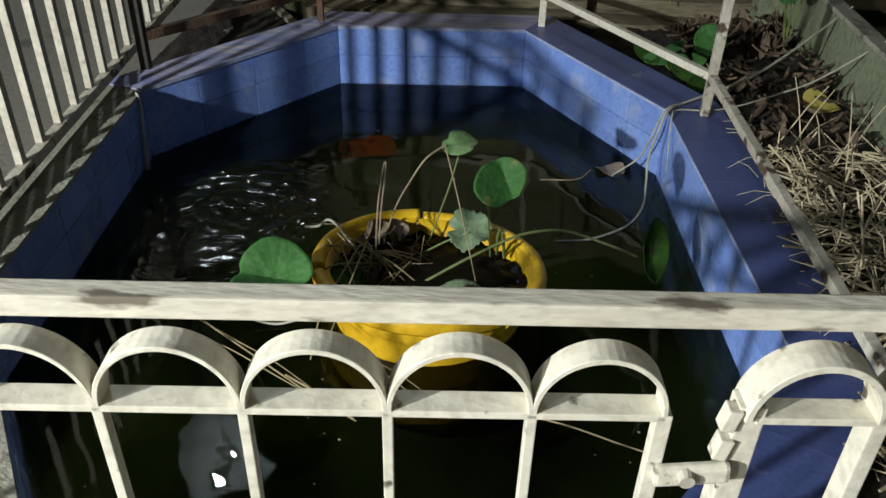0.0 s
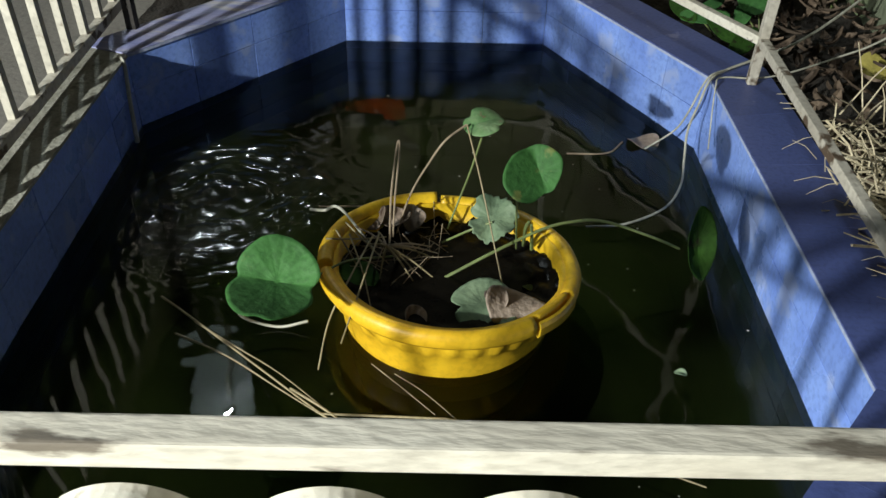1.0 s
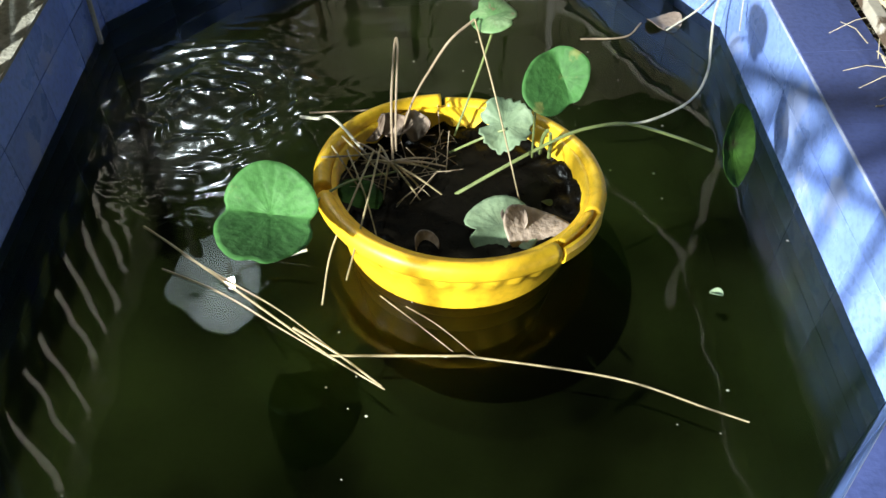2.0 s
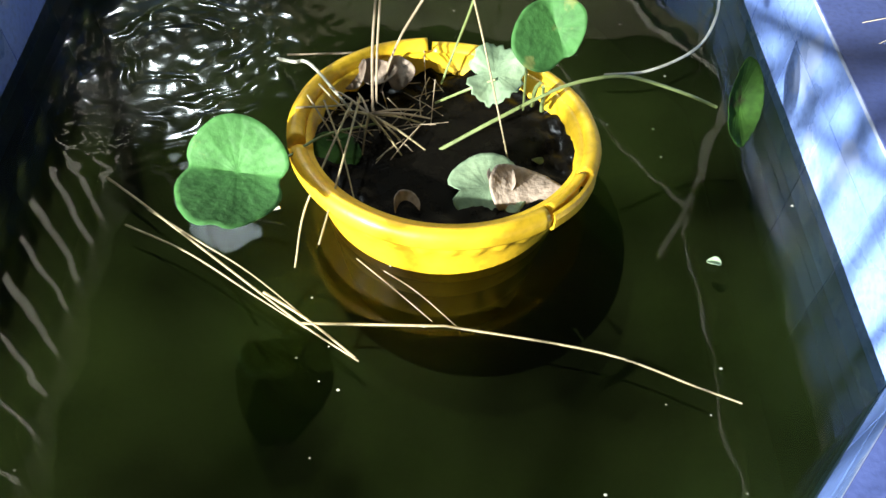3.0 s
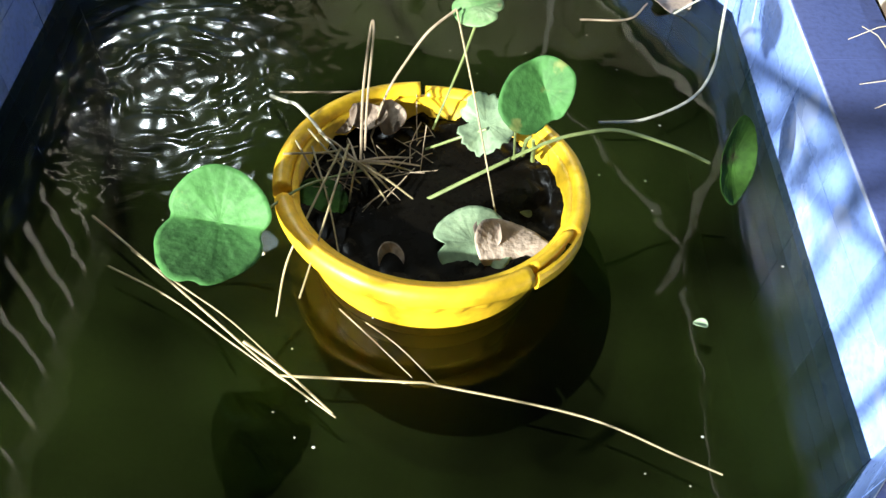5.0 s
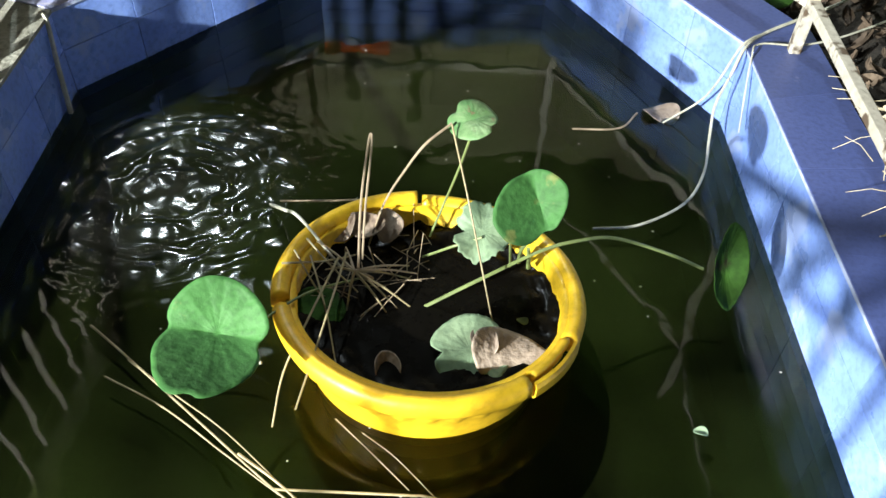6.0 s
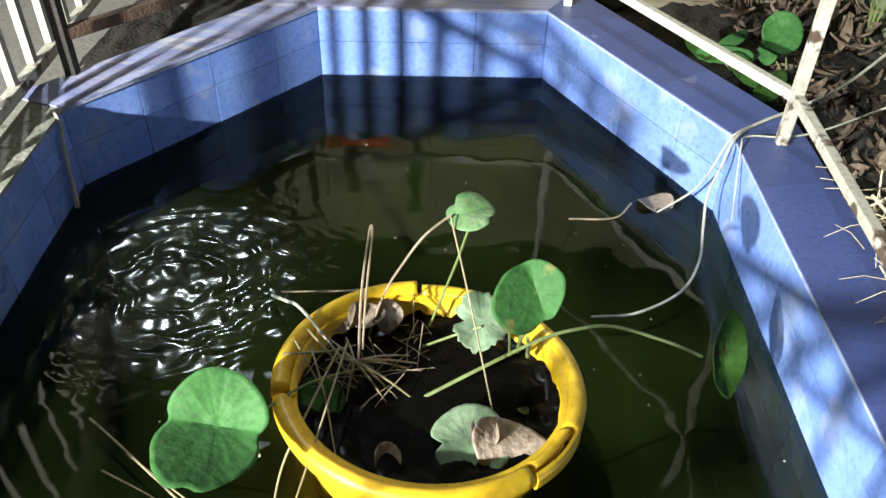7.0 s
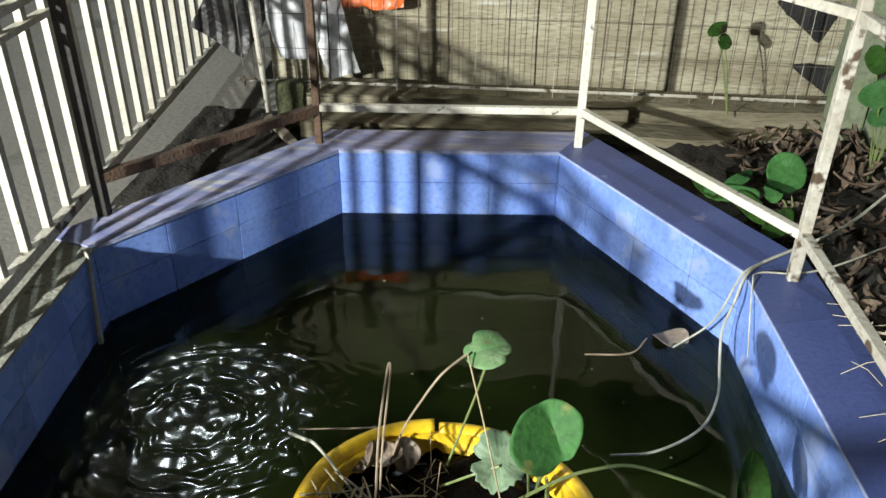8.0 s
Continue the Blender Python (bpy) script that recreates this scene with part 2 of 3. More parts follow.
def one_tube(points, r0, r1=None, sides=6, steps=6):
    bm = bmesh.new()
    tube(bm, smooth_line(points, steps), r0, r1, sides)
    return bm


def loft(rings, closed=True, caps=False):
    bm = bmesh.new()
    rows = [[bm.verts.new(v) for v in ring] for ring in rings]
    for a, b in zip(rows, rows[1:]):
        for k in range(len(a) if closed else len(a) - 1):
            j = (k + 1) % len(a)
            bm.faces.new((a[k], a[j], b[j], b[k]))
    if caps:
        bm.faces.new(rows[0][::-1])
        bm.faces.new(rows[-1])
    return bm


def prism(corners, z0, z1, bevel=0.0):
    bm = loft([[(x, y, z0) for x, y in corners], [(x, y, z1) for x, y in corners]], caps=True)
    if bevel:
        bmesh.ops.bevel(bm, geom=list(bm.edges), offset=bevel, segments=1, affect="EDGES")
    return bm


# ---- the pond: an eight-sided tiled basin ----
RIM_Z = 0.20
CORNERS = [Vector(c) for c in ((-0.395, 2.704), (0.220, 2.757), (0.594, 2.166), (0.655, 1.170), (0.300, 0.720), (-0.400, 0.690), (-0.755, 1.200), (-0.822, 2.110))]
SIDES = ("north", "north_east", "east", "south_east", "south", "south_west", "west", "north_west")


def offset(points, widths):
    """The outline moved outward, side by side; the corners are mitred. The outline runs clockwise."""
    lines = []
    for i, p in enumerate(points):
        q = points[(i + 1) % len(points)]
        d = (q - p).normalized()
        out = Vector((-d.y, d.x))
        lines.append((p + out * widths[i], d))
    res = []
    for i in range(len(points)):
        (a, d), (b, e) = lines[i - 1], lines[i]
        s = ((b - a).x * e.y - (b - a).y * e.x) / (d.x * e.y - d.y * e.x)
        res.append(a + d * s)
    return res


COPE_W = [0.145, 0.15, 0.145, 0.14, 0.13, 0.13, 0.125, 0.125]
BACKING = offset(CORNERS, [0.007] * 8)
OUTER = offset(CORNERS, COPE_W)
LIP = offset(CORNERS, [-0.004] * 8)
BELOW = -0.42

ground_rings = []
for grow, z in ((1.0, 0.085), (1.04, 0.085), (1.6, 0.085), (3, 0.08), (8, 0.08), (30, 0.08), (300, 0.08), (1500, 0.08)):
    ground_rings.append([(-0.1 + (p.x + 0.1) * grow, 1.72 + (p.y - 1.72) * grow, z) for p in OUTER])
tagged(part("ground", loft(ground_rings), ROAD), "worn grey concrete lane and yard floor round the pond", "ground", kind="structure")
tagged(part("pool_bed", prism([(p.x, p.y) for p in OUTER], BELOW - 0.08, BELOW), BED), "dark silty floor of the pond", "pond floor", kind="structure")

walls, copings = [], []
for i, side in enumerate(SIDES):
    j = (i + 1) % 8
    quad = [BACKING[i], BACKING[j], OUTER[j], OUTER[i]]
    w = part("wall_" + side, prism([(p.x, p.y) for p in quad], BELOW, RIM_Z - 0.010), MORTAR)
    tagged(w, "blue tiled pond wall with pale joints", "pond wall", kind="structure")
    walls.append(w)
    c = part("coping_" + side, prism([(p.x, p.y) for p in (LIP[i], LIP[j], OUTER[j], OUTER[i])], RIM_Z - 0.010, RIM_Z - 0.003),
             CEMENT if side in ("west", "south_west", "south") else MORTAR)
    tagged(c, "worn grey cement coping of the pond" if side == "west" else "blue tiled pond coping, scuffed pale in places", "coping", kind="structure")
    copings.append(c)

# water: calm but for rings that spread from one spot
RIPPLE = Vector((-0.51, 1.82))
nx, ny, step = 452, 615, 0.0035
gx, gy = np.meshgrid(-0.86 + step * np.arange(nx), 0.68 + step * np.arange(ny))
dist = np.hypot(gx - RIPPLE.x, gy - RIPPLE.y)
ang = np.arctan2(gy - RIPPLE.y, gx - RIPPLE.x)
rng = np.random.default_rng(5)
drift = np.zeros_like(dist)
for _ in range(16):
    a, wl, ph = rng.uniform(0, 2 * math.pi), rng.uniform(0.05, 0.16), rng.uniform(0, 6.28)
    drift += np.sin(2 * math.pi * (gx * math.cos(a) + gy * math.sin(a)) / wl + ph)
height = 0.0012 * (1 + 0.12 * drift) * np.sin(2 * math.pi * dist / 0.043 + 0.5 * drift) * np.exp(-((dist / 0.27) ** 4)) * (1 - np.exp(-((dist / 0.06) ** 2)))
chop = np.zeros_like(height)
for _ in range(30):
    a, wl, ph = rng.uniform(0, 2 * math.pi), rng.uniform(0.026, 0.068), rng.uniform(0, 6.28)
    chop += wl * np.sin(2 * math.pi * (gx * math.cos(a) + gy * math.sin(a)) / wl + ph)
height += 0.0038 * chop * np.exp(-((dist / 0.24) ** 4))
swell = np.zeros_like(height)
for _ in range(14):
    a, wl, ph = rng.uniform(0, 2 * math.pi), rng.uniform(0.05, 0.24), rng.uniform(0, 6.28)
    swell += wl * np.sin(2 * math.pi * (gx * math.cos(a) + gy * math.sin(a)) / wl + ph)
height += 0.0005 * swell
wm = bpy.data.meshes.new("water")
idx = np.arange(nx * ny).reshape(ny, nx)
quads = np.stack([idx[:-1, :-1], idx[:-1, 1:], idx[1:, 1:], idx[1:, :-1]], -1).reshape(-1, 4)
wm.from_pydata(np.stack([gx, gy, height], -1).reshape(-1, 3).tolist(), [], quads.tolist())
wm.materials.append(WATER)
wm.polygons.foreach_set("use_smooth", [True] * len(wm.polygons))
water = tagged(new("water", wm), "dark green murky pond water with spreading ripples", "water", kind="structure")
for depth in (0.025, 0.07, 0.14, 0.23):
    inner = offset(CORNERS, [0.004] * 8)
    bm = bmesh.new()
    bm.faces.new([bm.verts.new((p.x, p.y, -depth)) for p in inner])
    part("silt_layer", bm, SILT, water, "drifting green silt")


# ---- fences ----
def arch_strip(cx, z, half, y0, y1, thick, turn):
    """A half ring of flat iron over a gap, with short legs."""
    rings = []
    for k in range(25):
        a = math.pi * k / 24
        c, s = math.cos(a), math.sin(a)
        ring = []
        for r, y in ((half, y0), (half, y1), (half - thick, y1), (half - thick, y0)):
            ring.append(turn @ Vector((cx - r * c, y, z + 1.08 * r * s)))
        rings.append(ring)
    bm = loft(rings, caps=True)
    bmesh.ops.bevel(bm, geom=[e for e in bm.edges], offset=0.0006, segments=1, affect="EDGES")
    return bm


GATE = pose(0.062, 0.574, 0, 0, 0, 4.3)
gate_fence = base("arched_fence", (0.062, 0.60, 0.09), "cream painted iron fence with a row of arches, paint chipped", "fence")
part("top_rail", one_box((1.65, 0.022, 0.021), GATE @ pose(0.025, 0.048, 0.690), 0.002), CHIPPED, gate_fence)
part("cross_rail", one_box((1.019, 0.024, 0.007), GATE @ pose(-0.2925, 0.014, 0.618), 0.001), PAINT, gate_fence)
part("low_rail", one_box((1.019, 0.024, 0.010), GATE @ pose(-0.2925, 0.014, 0.20), 0.001), PAINT, gate_fence)
PITCH = 0.1125
for k in range(-7, 3):
    x = PITCH * k
    last = k == 2
    part("bar", one_box((0.013 if last else 0.0085, 0.012, 0.52), GATE @ pose(x - (0.009 if last else 0), 0.008, 0.36), 0.001), PAINT, gate_fence)
    if k < 2:
        part("arch", arch_strip(x + PITCH / 2 - (0.004 if k == 1 else 0), 0.621, PITCH / 2 + (-0.003 if k == 1 else 0.001), 0.001, 0.026, 0.0045, GATE), PAINT, gate_fence)
gate = base("gate", (0.40, 0.62, 0.09), "cream painted iron gate leaf with arched top and a bolt latch", "gate")
for x in (0.284, 0.388, 0.49):
    part("bar", one_box((0.022 if x < 0.3 else 0.014, 0.022, 0.53), GATE @ pose(x, 0.014, 0.365), 0.0015), PAINT, gate)
for x in (0.332, 0.438):
    part("arch", arch_strip(x, 0.619, 0.055, -0.002, 0.030, 0.006, GATE), PAINT, gate)
part("cross_rail", one_box((0.20, 0.024, 0.007), GATE @ pose(0.388, 0.014, 0.617), 0.001), PAINT, gate)
for z in (0.622, 0.590):
    part("catch", one_box((0.012, 0.014, 0.022), GATE @ pose(0.268, 0.006, z - 0.004, 0, 10), 0.0015), PAINT, gate)
latch = part("latch", one_box((0.062, 0.010, 0.020), GATE @ pose(0.246, -0.003, 0.562, 0, -6), 0.004), PAINT, gate, "flat bolt plate")
bolt = bmesh.new()
bmesh.ops.create_cone(bolt, cap_ends=True, segments=14, radius1=0.0085, radius2=0.0065, depth=0.008, matrix=GATE @ pose(0.240, -0.010, 0.563, 90))
part("bolt_head", bolt, OLD_PAINT, latch)


def fence_post(place, top, size, mat, label):
    ob = part("fence_post", one_box((size, size, top - RIM_Z + 0.006), pose(place[0], place[1], (top + RIM_Z - 0.006) / 2), 0.002), mat)
    return tagged(ob, label, "fence post", "posts round the pond")


P_BL, P_BR, P_R, P_L = (-0.458, 2.745), (0.272, 2.800), (0.682, 2.140), (-0.862, 2.262)
fence_post(P_BL, 1.0, 0.020, RUST, "thin rusty iron post on the pond coping")
fence_post(P_BR, 1.0, 0.022, PAINT, "cream painted iron post on the pond coping")
fence_post(P_R, 1.0, 0.022, OLD_PAINT, "weathered pale iron post on the pond coping")
# this post stands in shadow; the near-black colour paints that in
fence_post(P_L, 1.0, 0.026, SHADED_DARK_IRON, "iron post beside the barred fence, its shadow painted in")


def fence_rail(a, b, mat, label, size=0.020):
    return tagged(part("fence_rail", bar(a, b, size, size), mat), label, "fence rail", "rails round the pond")


def lift(p, z):
    return (p[0], p[1], z)


fence_rail(lift(P_BL, 0.305), lift(P_BR, 0.305), PAINT, "cream painted lower rail between posts")
fence_rail(lift(P_BR, 0.305), lift(P_R, 0.305), PAINT, "cream painted lower rail along the slanted side")
fence_rail(lift(P_R, 0.305), (0.715, 0.80, 0.305), OLD_PAINT, "weathered lower rail along the straight side")
fence_rail(lift(P_L, 0.292), lift(P_BL, 0.300), RUST, "rusty lower rail along the slanted side", 0.026)
fence_rail(lift(P_BR, 0.745), lift(P_R, 0.745), OLD_PAINT, "weathered upper rail along the slanted side")
fence_rail(lift(P_R, 0.745), (0.715, 0.80, 0.745), OLD_PAINT, "weathered upper rail along the straight side")

# barred fence along the lane; its unseen near end is added to block lamp light
FA, FB = Vector((-0.7925, 0.74, 0)), Vector((-1.092, 4.20, 0))
side_fence = base("barred_fence", (-0.88, 1.9, RIM_Z), "white painted iron bar fence beside the lane", "fence")
fd = (FB - FA).normalized()
fence_len = (FB - FA).length
for name, z, h, mat in (("bottom_rail", 0.228, 0.026, OLD_PAINT), ("middle_rail", 0.70, 0.016, PAINT), ("middle_rail", 0.655, 0.014, PAINT), ("handrail", 0.735, 0.018, PAINT)):
    part(name, bar(FA + Vector((0, 0, z)), FB + Vector((0, 0, z)), 0.024, h), mat, side_fence)
n_bars = int(fence_len / 0.1045)
for k in range(n_bars + 1):
    q = FA + fd * (0.03 + 0.1045 * k)
    part("bar", one_box((0.018, 0.018, 0.50), pose(q.x - 0.006, q.y, 0.238 + 0.25), 0.0015), BAR_PAINT, side_fence)
for y in (0.76, 1.15, 4.1):
    q = FA + fd * ((y - FA.y) / fd.y)
    part("foot", one_box((0.026, 0.026, 0.16), pose(q.x, q.y, 0.15), 0.002), OLD_PAINT, side_fence)

# ---- behind the pond ----
WALL_Y = 3.32
wall_back = part("wall_back", one_box((3.6, 0.12, 1.05), pose(1.04, WALL_Y + 0.08, 0.575), 0.01), WALL)
tagged(wall_back, "old stained plaster yard wall with pale patches", "wall", kind="structure")
for y0, z0, d, h in ((3.19, 0.185, 0.16, 0.052), (3.10, 0.130, 0.20, 0.055)):
    bm = bmesh.new()
    box(bm, (2.6, d, h), pose(0.72, y0, z0))
    bmesh.ops.subdivide_edges(bm, edges=list(bm.edges), cuts=10, use_grid_fill=True)
    for v in bm.verts:
        v.co += 0.012 * noise.noise_vector(v.co * 5)
    tagged(part("ledge", bm, LEDGE), "worn low concrete ledge at the foot of the wall", "ledge", kind="structure")
wall_east = part("wall_east", one_box((0.05, 3.9, 0.27), pose(1.135, 1.5, 0.215, 0, 6), 0.006), PANEL)
tagged(wall_east, "low mossy grey rendered side wall", "wall", kind="structure")
part("cap", one_box((0.062, 3.9, 0.014), pose(1.148, 1.5, 0.352, 0, 6), 0.004), CEMENT, wall_east, "pale worn top edge")
tagged(part("pillar", one_box((0.09, 0.09, 0.95), pose(1.06, 3.02, 0.55), 0.008), PANEL), "greenish mossy corner pillar", "pillar", kind="structure")

mesh = base("wire_mesh_fence", (0.2, 3.16, 0.2), "rusty welded wire mesh in front of the old wall", "mesh fence")
for k in range(52):
    x = -0.80 + 0.036 * k
    w = rng.uniform(-0.004, 0.004)
    part("wire", one_tube([(x, 3.165, 0.20), (x + w, 3.165, 0.5), (x - w, 3.165, 1.15)], 0.0009 if k % 8 else 0.0026, sides=5, steps=3), WIRE if k % 7 else OLD_PAINT, mesh)
for k in range(9):
    z = 0.232 + 0.11 * k
    part("cross_wire", one_tube([(-0.82, 3.162, z), (0.2, 3.162, z + 0.003), (1.08, 3.162, z)], 0.0009 if k else 0.005, sides=5, steps=3), WIRE if k else OLD_PAINT, mesh)


# ---- soil beds ----
def within(x, y):
    """Whether a place lies on the pond's masonry or inside it."""
    for k in range(8):
        p, q = OUTER[k], OUTER[(k + 1) % 8]
        if (q.x - p.x) * (y - p.y) - (q.y - p.y) * (x - p.x) > 0:
            return False
    return True


def bed(name, x0, x1, y0, y1, z, rise, rough, label):
    """A rough heap of soil; rise lifts its far x side."""
    nxx, nyy = 60, 110
    rows = []
    for j in range(nyy + 1):
        y = y0 + (y1 - y0) * j / nyy
        rows.append([(x0 + (x1 - x0) * i / nxx, y, -0.60 if within(x0 + (x1 - x0) * i / nxx, y) else z + rise * (i / nxx) ** 1.5 + rough * noise.noise((i * 0.22, y * 9, 1)) + 0.4 * rough * noise.noise((i * 0.7, y * 30, 4))) for i in range(nxx + 1)])
    return tagged(part(name, loft(rows, closed=False), SOIL, smooth=True), label, "soil", kind="structure")


bed("soil_east", 0.34, 1.12, 0.6, 3.05, 0.125, 0.05, 0.026, "dark damp soil strip between pond and side wall")
bed("soil_corner", -0.99, -0.42, 2.36, 3.26, 0.092, -0.005, 0.010, "dark soil in the corner behind the pond")

# ---- the yellow planter ----
POT = Matrix.Translation((0.017, 1.527, 0.106)) @ Matrix(((1, 0, 0.03, 0), (0, 1, 0.11, 0), (-0.03, -0.11, 1, 0), (0, 0, 0, 1)))
pot = base("planter", (0.017, 1.527, BELOW), "cracked yellow plastic planter half sunk in pond water", "planter")


def around(profile, a0, a1, count, closed_profile, flute=0.0, move=(0, 0, 0), ragged=0.0, seed=0.0):
    rings = []
    for k in range(count):
        a = radians(a0 + (a1 - a0) * k / (count - (0 if a1 - a0 == 360 else 1)))
        ring = []
        for r, z, f in profile:
            w = r + flute * f * (0.5 + 0.5 * math.cos(a * 34)) + ragged * noise.noise((math.cos(a) * 3 + seed, math.sin(a) * 3, z * 9))
            ring.append(POT @ Vector((w * math.cos(a) + move[0], w * math.sin(a) + move[1], z + move[2])))
        rings.append(ring)
    if a1 - a0 == 360:
        rings.append(rings[0])
        bm = loft(rings, closed=closed_profile)
        bmesh.ops.remove_doubles(bm, verts=bm.verts, dist=1e-5)
        return bm
    return loft(rings, closed=closed_profile, caps=closed_profile)


BODY = ((0.212, -0.008, 0), (0.226, -0.010, 0), (0.2265, -0.030, 0), (0.226, -0.040, 0), (0.222, -0.046, 1), (0.216, -0.066, 1), (0.210, -0.074, 0), (0.205, -0.10, 0), (0.16, -0.32, 0), (0.0, -0.32, 0),
        (0.0, -0.31, 0), (0.152, -0.31, 0), (0.206, -0.06, 0))
part("body", around(BODY, 0, 360, 204, True, flute=0.006), YELLOW, pot, "fluted yellow side", smooth=True)
LIP_P = ((0.219, -0.007, 0), (0.2255, -0.0005, 0), (0.234, 0.002, 0), (0.242, -0.002, 0), (0.2465, -0.010, 0), (0.2465, -0.024, 0), (0.243, -0.030, 0), (0.228, -0.031, 0), (0.216, -0.024, 0))
for a0, a1, mv in ((-21.5, 99, (0, 0, 0)), (101, 196, (-0.002, 0.003, 0.006)), (199, 311, (0, 0, 0))):
    part("rim", around(LIP_P, a0, a1, 50, True, move=mv, ragged=0.0015), YELLOW, pot, "rolled yellow rim, broken at a crack", smooth=True)
INNER_P = LIP_P[:3] + ((0.236, -0.006, 0), (0.232, -0.022, 0), (0.216, -0.024, 0))
OUTER_P = ((0.2385, 0.000, 0), (0.243, -0.002, 0), (0.2465, -0.010, 0), (0.2465, -0.026, 0), (0.242, -0.032, 0), (0.236, -0.028, 0))
part("rim", around(INNER_P, -46, -23, 16, True, ragged=0.002, seed=4), YELLOW, pot, smooth=True)
part("rim_shard", around(OUTER_P, -47.5, -20, 18, True, move=(0.0018, -0.0024, -0.004), ragged=0.0022, seed=9), YELLOW, pot, "loosened shard of the rim")

soil_rows = []
for k in range(25):
    r = 0.215 * k / 24
    soil_rows.append([])
    for s in range(90):
        a = 2 * math.pi * s / 90
        x, y = r * math.cos(a), r * math.sin(a)
        z = -0.050 + 0.024 * (r / 0.215) ** 6 * (0.5 + noise.noise((x * 40, y * 40, 2))) + 0.0008 * noise.noise((x * 16, y * 22, 7)) + 0.0003 * noise.noise((x * 70, y * 70, 3))
        soil_rows[-1].append(POT @ Vector((x, y, z)))
soil_bm = loft(soil_rows)
bmesh.ops.remove_doubles(soil_bm, verts=soil_bm.verts, dist=1e-5)
tagged(part("potting_soil", soil_bm, WET_SOIL, smooth=True), "wet black soil inside the yellow planter", "soil")


# ---- lotus leaves ----
def leaf_blade(centre, normal, radius, cup=0.2, wave=0.1, fold=0.0, fold_angle=0.0, lobes=3, long=1.0, seed=0.0, notch=0.0, spin=0.0, notches=(), ragged=0.0, tall=1.0, low=1.0):
    """A round leaf with a waved edge, raised or folded about a line through its middle."""
    turn = Vector(normal).normalized().to_track_quat("Z", "Y").to_matrix() @ Matrix.Rotation(spin, 3, "Z")
    rings, count = [], 56
    for k in range(1, 12):
        q = k / 11
        ring = []
        for s in range(count):
            a = 2 * math.pi * s / count
            r = radius * q * (1 + 0.07 * noise.noise((math.cos(a) * 1.6 + seed, math.sin(a) * 1.6, seed)) - notch * math.exp(-((a - math.pi) / 0.16) ** 2) * q)
            for at, deep, wide in notches:
                off = (a - at + math.pi) % (2 * math.pi) - math.pi
                r *= 1 - deep * math.exp(-((off / wide) ** 2)) * q
            r *= 1 + ragged * q * q * noise.noise((math.cos(a) * 6 + seed, math.sin(a) * 6, 3))
            x, y = r * math.cos(a) * long, r * math.sin(a) * (tall if math.sin(a) > 0 else low)
            z = cup * radius * q * q + wave * radius * q * q * math.sin(lobes * a + seed) + 0.03 * radius * noise.noise((x * 50, y * 50, seed))
            z += 0.018 * radius * math.cos(a * 20) * q
            d = x * math.cos(fold_angle) + y * math.sin(fold_angle)
            if d > 0:
                z += fold * d
            ring.append(Vector(centre) + turn @ Vector((x, y, z)))
        rings.append(ring)
    bm = loft(rings)
    hub = bm.verts.new(Vector(centre))
    bm.verts.ensure_lookup_table()
    for s in range(count):
        bm.faces.new((hub, bm.verts[s], bm.verts[(s + 1) % count]))
    return bm


def thick(ob, amount=0.0012):
    s = ob.modifiers.new("thickness", "SOLIDIFY")
    s.thickness = amount
    return ob


def lotus(centre, normal, radius, stem, label, mat=LEAF, stem_mat=STEM, stem_r=0.0026, **kw):
    ob = base("lotus_leaf", centre, label, "leaf", "lotus leaves in the pond")
    thick(part("blade", leaf_blade(centre, normal, radius, **kw), mat, ob, smooth=True))
    if stem:
        part("stem", one_tube(stem, stem_r, stem_r * 0.8), stem_mat, ob)
    return ob


lotus((-0.266, 1.352, 0.162), (0.08, -0.66, 0.75), 0.076, [(-0.272, 1.352, 0.157), (-0.238, 1.398, 0.122), (-0.172, 1.481, 0.112), (-0.101, 1.575, 0.055)],
      "large bright green lotus leaf with folded lower lobes", cup=0.10, wave=0.07, fold=1.4, fold_angle=-1.75, lobes=3, seed=1.3, tall=1.04, low=0.98, notches=((3.0, 0.15, 0.20), (-0.25, 0.18, 0.20), (-1.75, 0.08, 0.16)))
lotus((0.163, 1.493, 0.325), (-0.40, -0.75, 0.50), 0.044, [(0.157, 1.507, 0.30), (0.133, 1.535, 0.27), (0.134, 1.555, 0.2), (0.143, 1.622, 0.06)],
      "green lotus leaf standing upright with a dark lower half", cup=0.06, wave=0.12, fold=1.5, fold_angle=-2.55, lobes=2, seed=3.1, long=0.92, spin=0.1, tall=1.05, low=1.2, notches=((-0.9, 0.18, 0.25),))
lotus((0.091, 1.647, 0.112), (0.0, -0.42, 0.9), 0.054, [(0.092, 1.634, 0.112), (0.046, 1.630, 0.09), (-0.007, 1.638, 0.050)],
      "pale grey green lotus leaf with a torn edge", mat=PALE_LEAF, cup=0.05, wave=0.18, lobes=4, seed=5.4, notch=0.45, long=0.9, ragged=0.16)
lotus((0.062, 1.715, 0.290), (0.05, -0.55, 0.85), 0.040, [(0.030, 1.703, 0.288), (-0.008, 1.669, 0.27), (-0.039, 1.663, 0.22), (-0.073, 1.661, 0.15), (-0.103, 1.658, 0.050)],
      "small curled lotus leaf with a browned tip on an arched stem", mat=CURLED_LEAF, cup=-0.30, wave=0.12, fold=0.9, fold_angle=-1.25, lobes=2, seed=2.2, stem_r=0.0022, stem_mat=REED, notches=((-0.5, 0.2, 0.2), (2.6, 0.25, 0.3)))
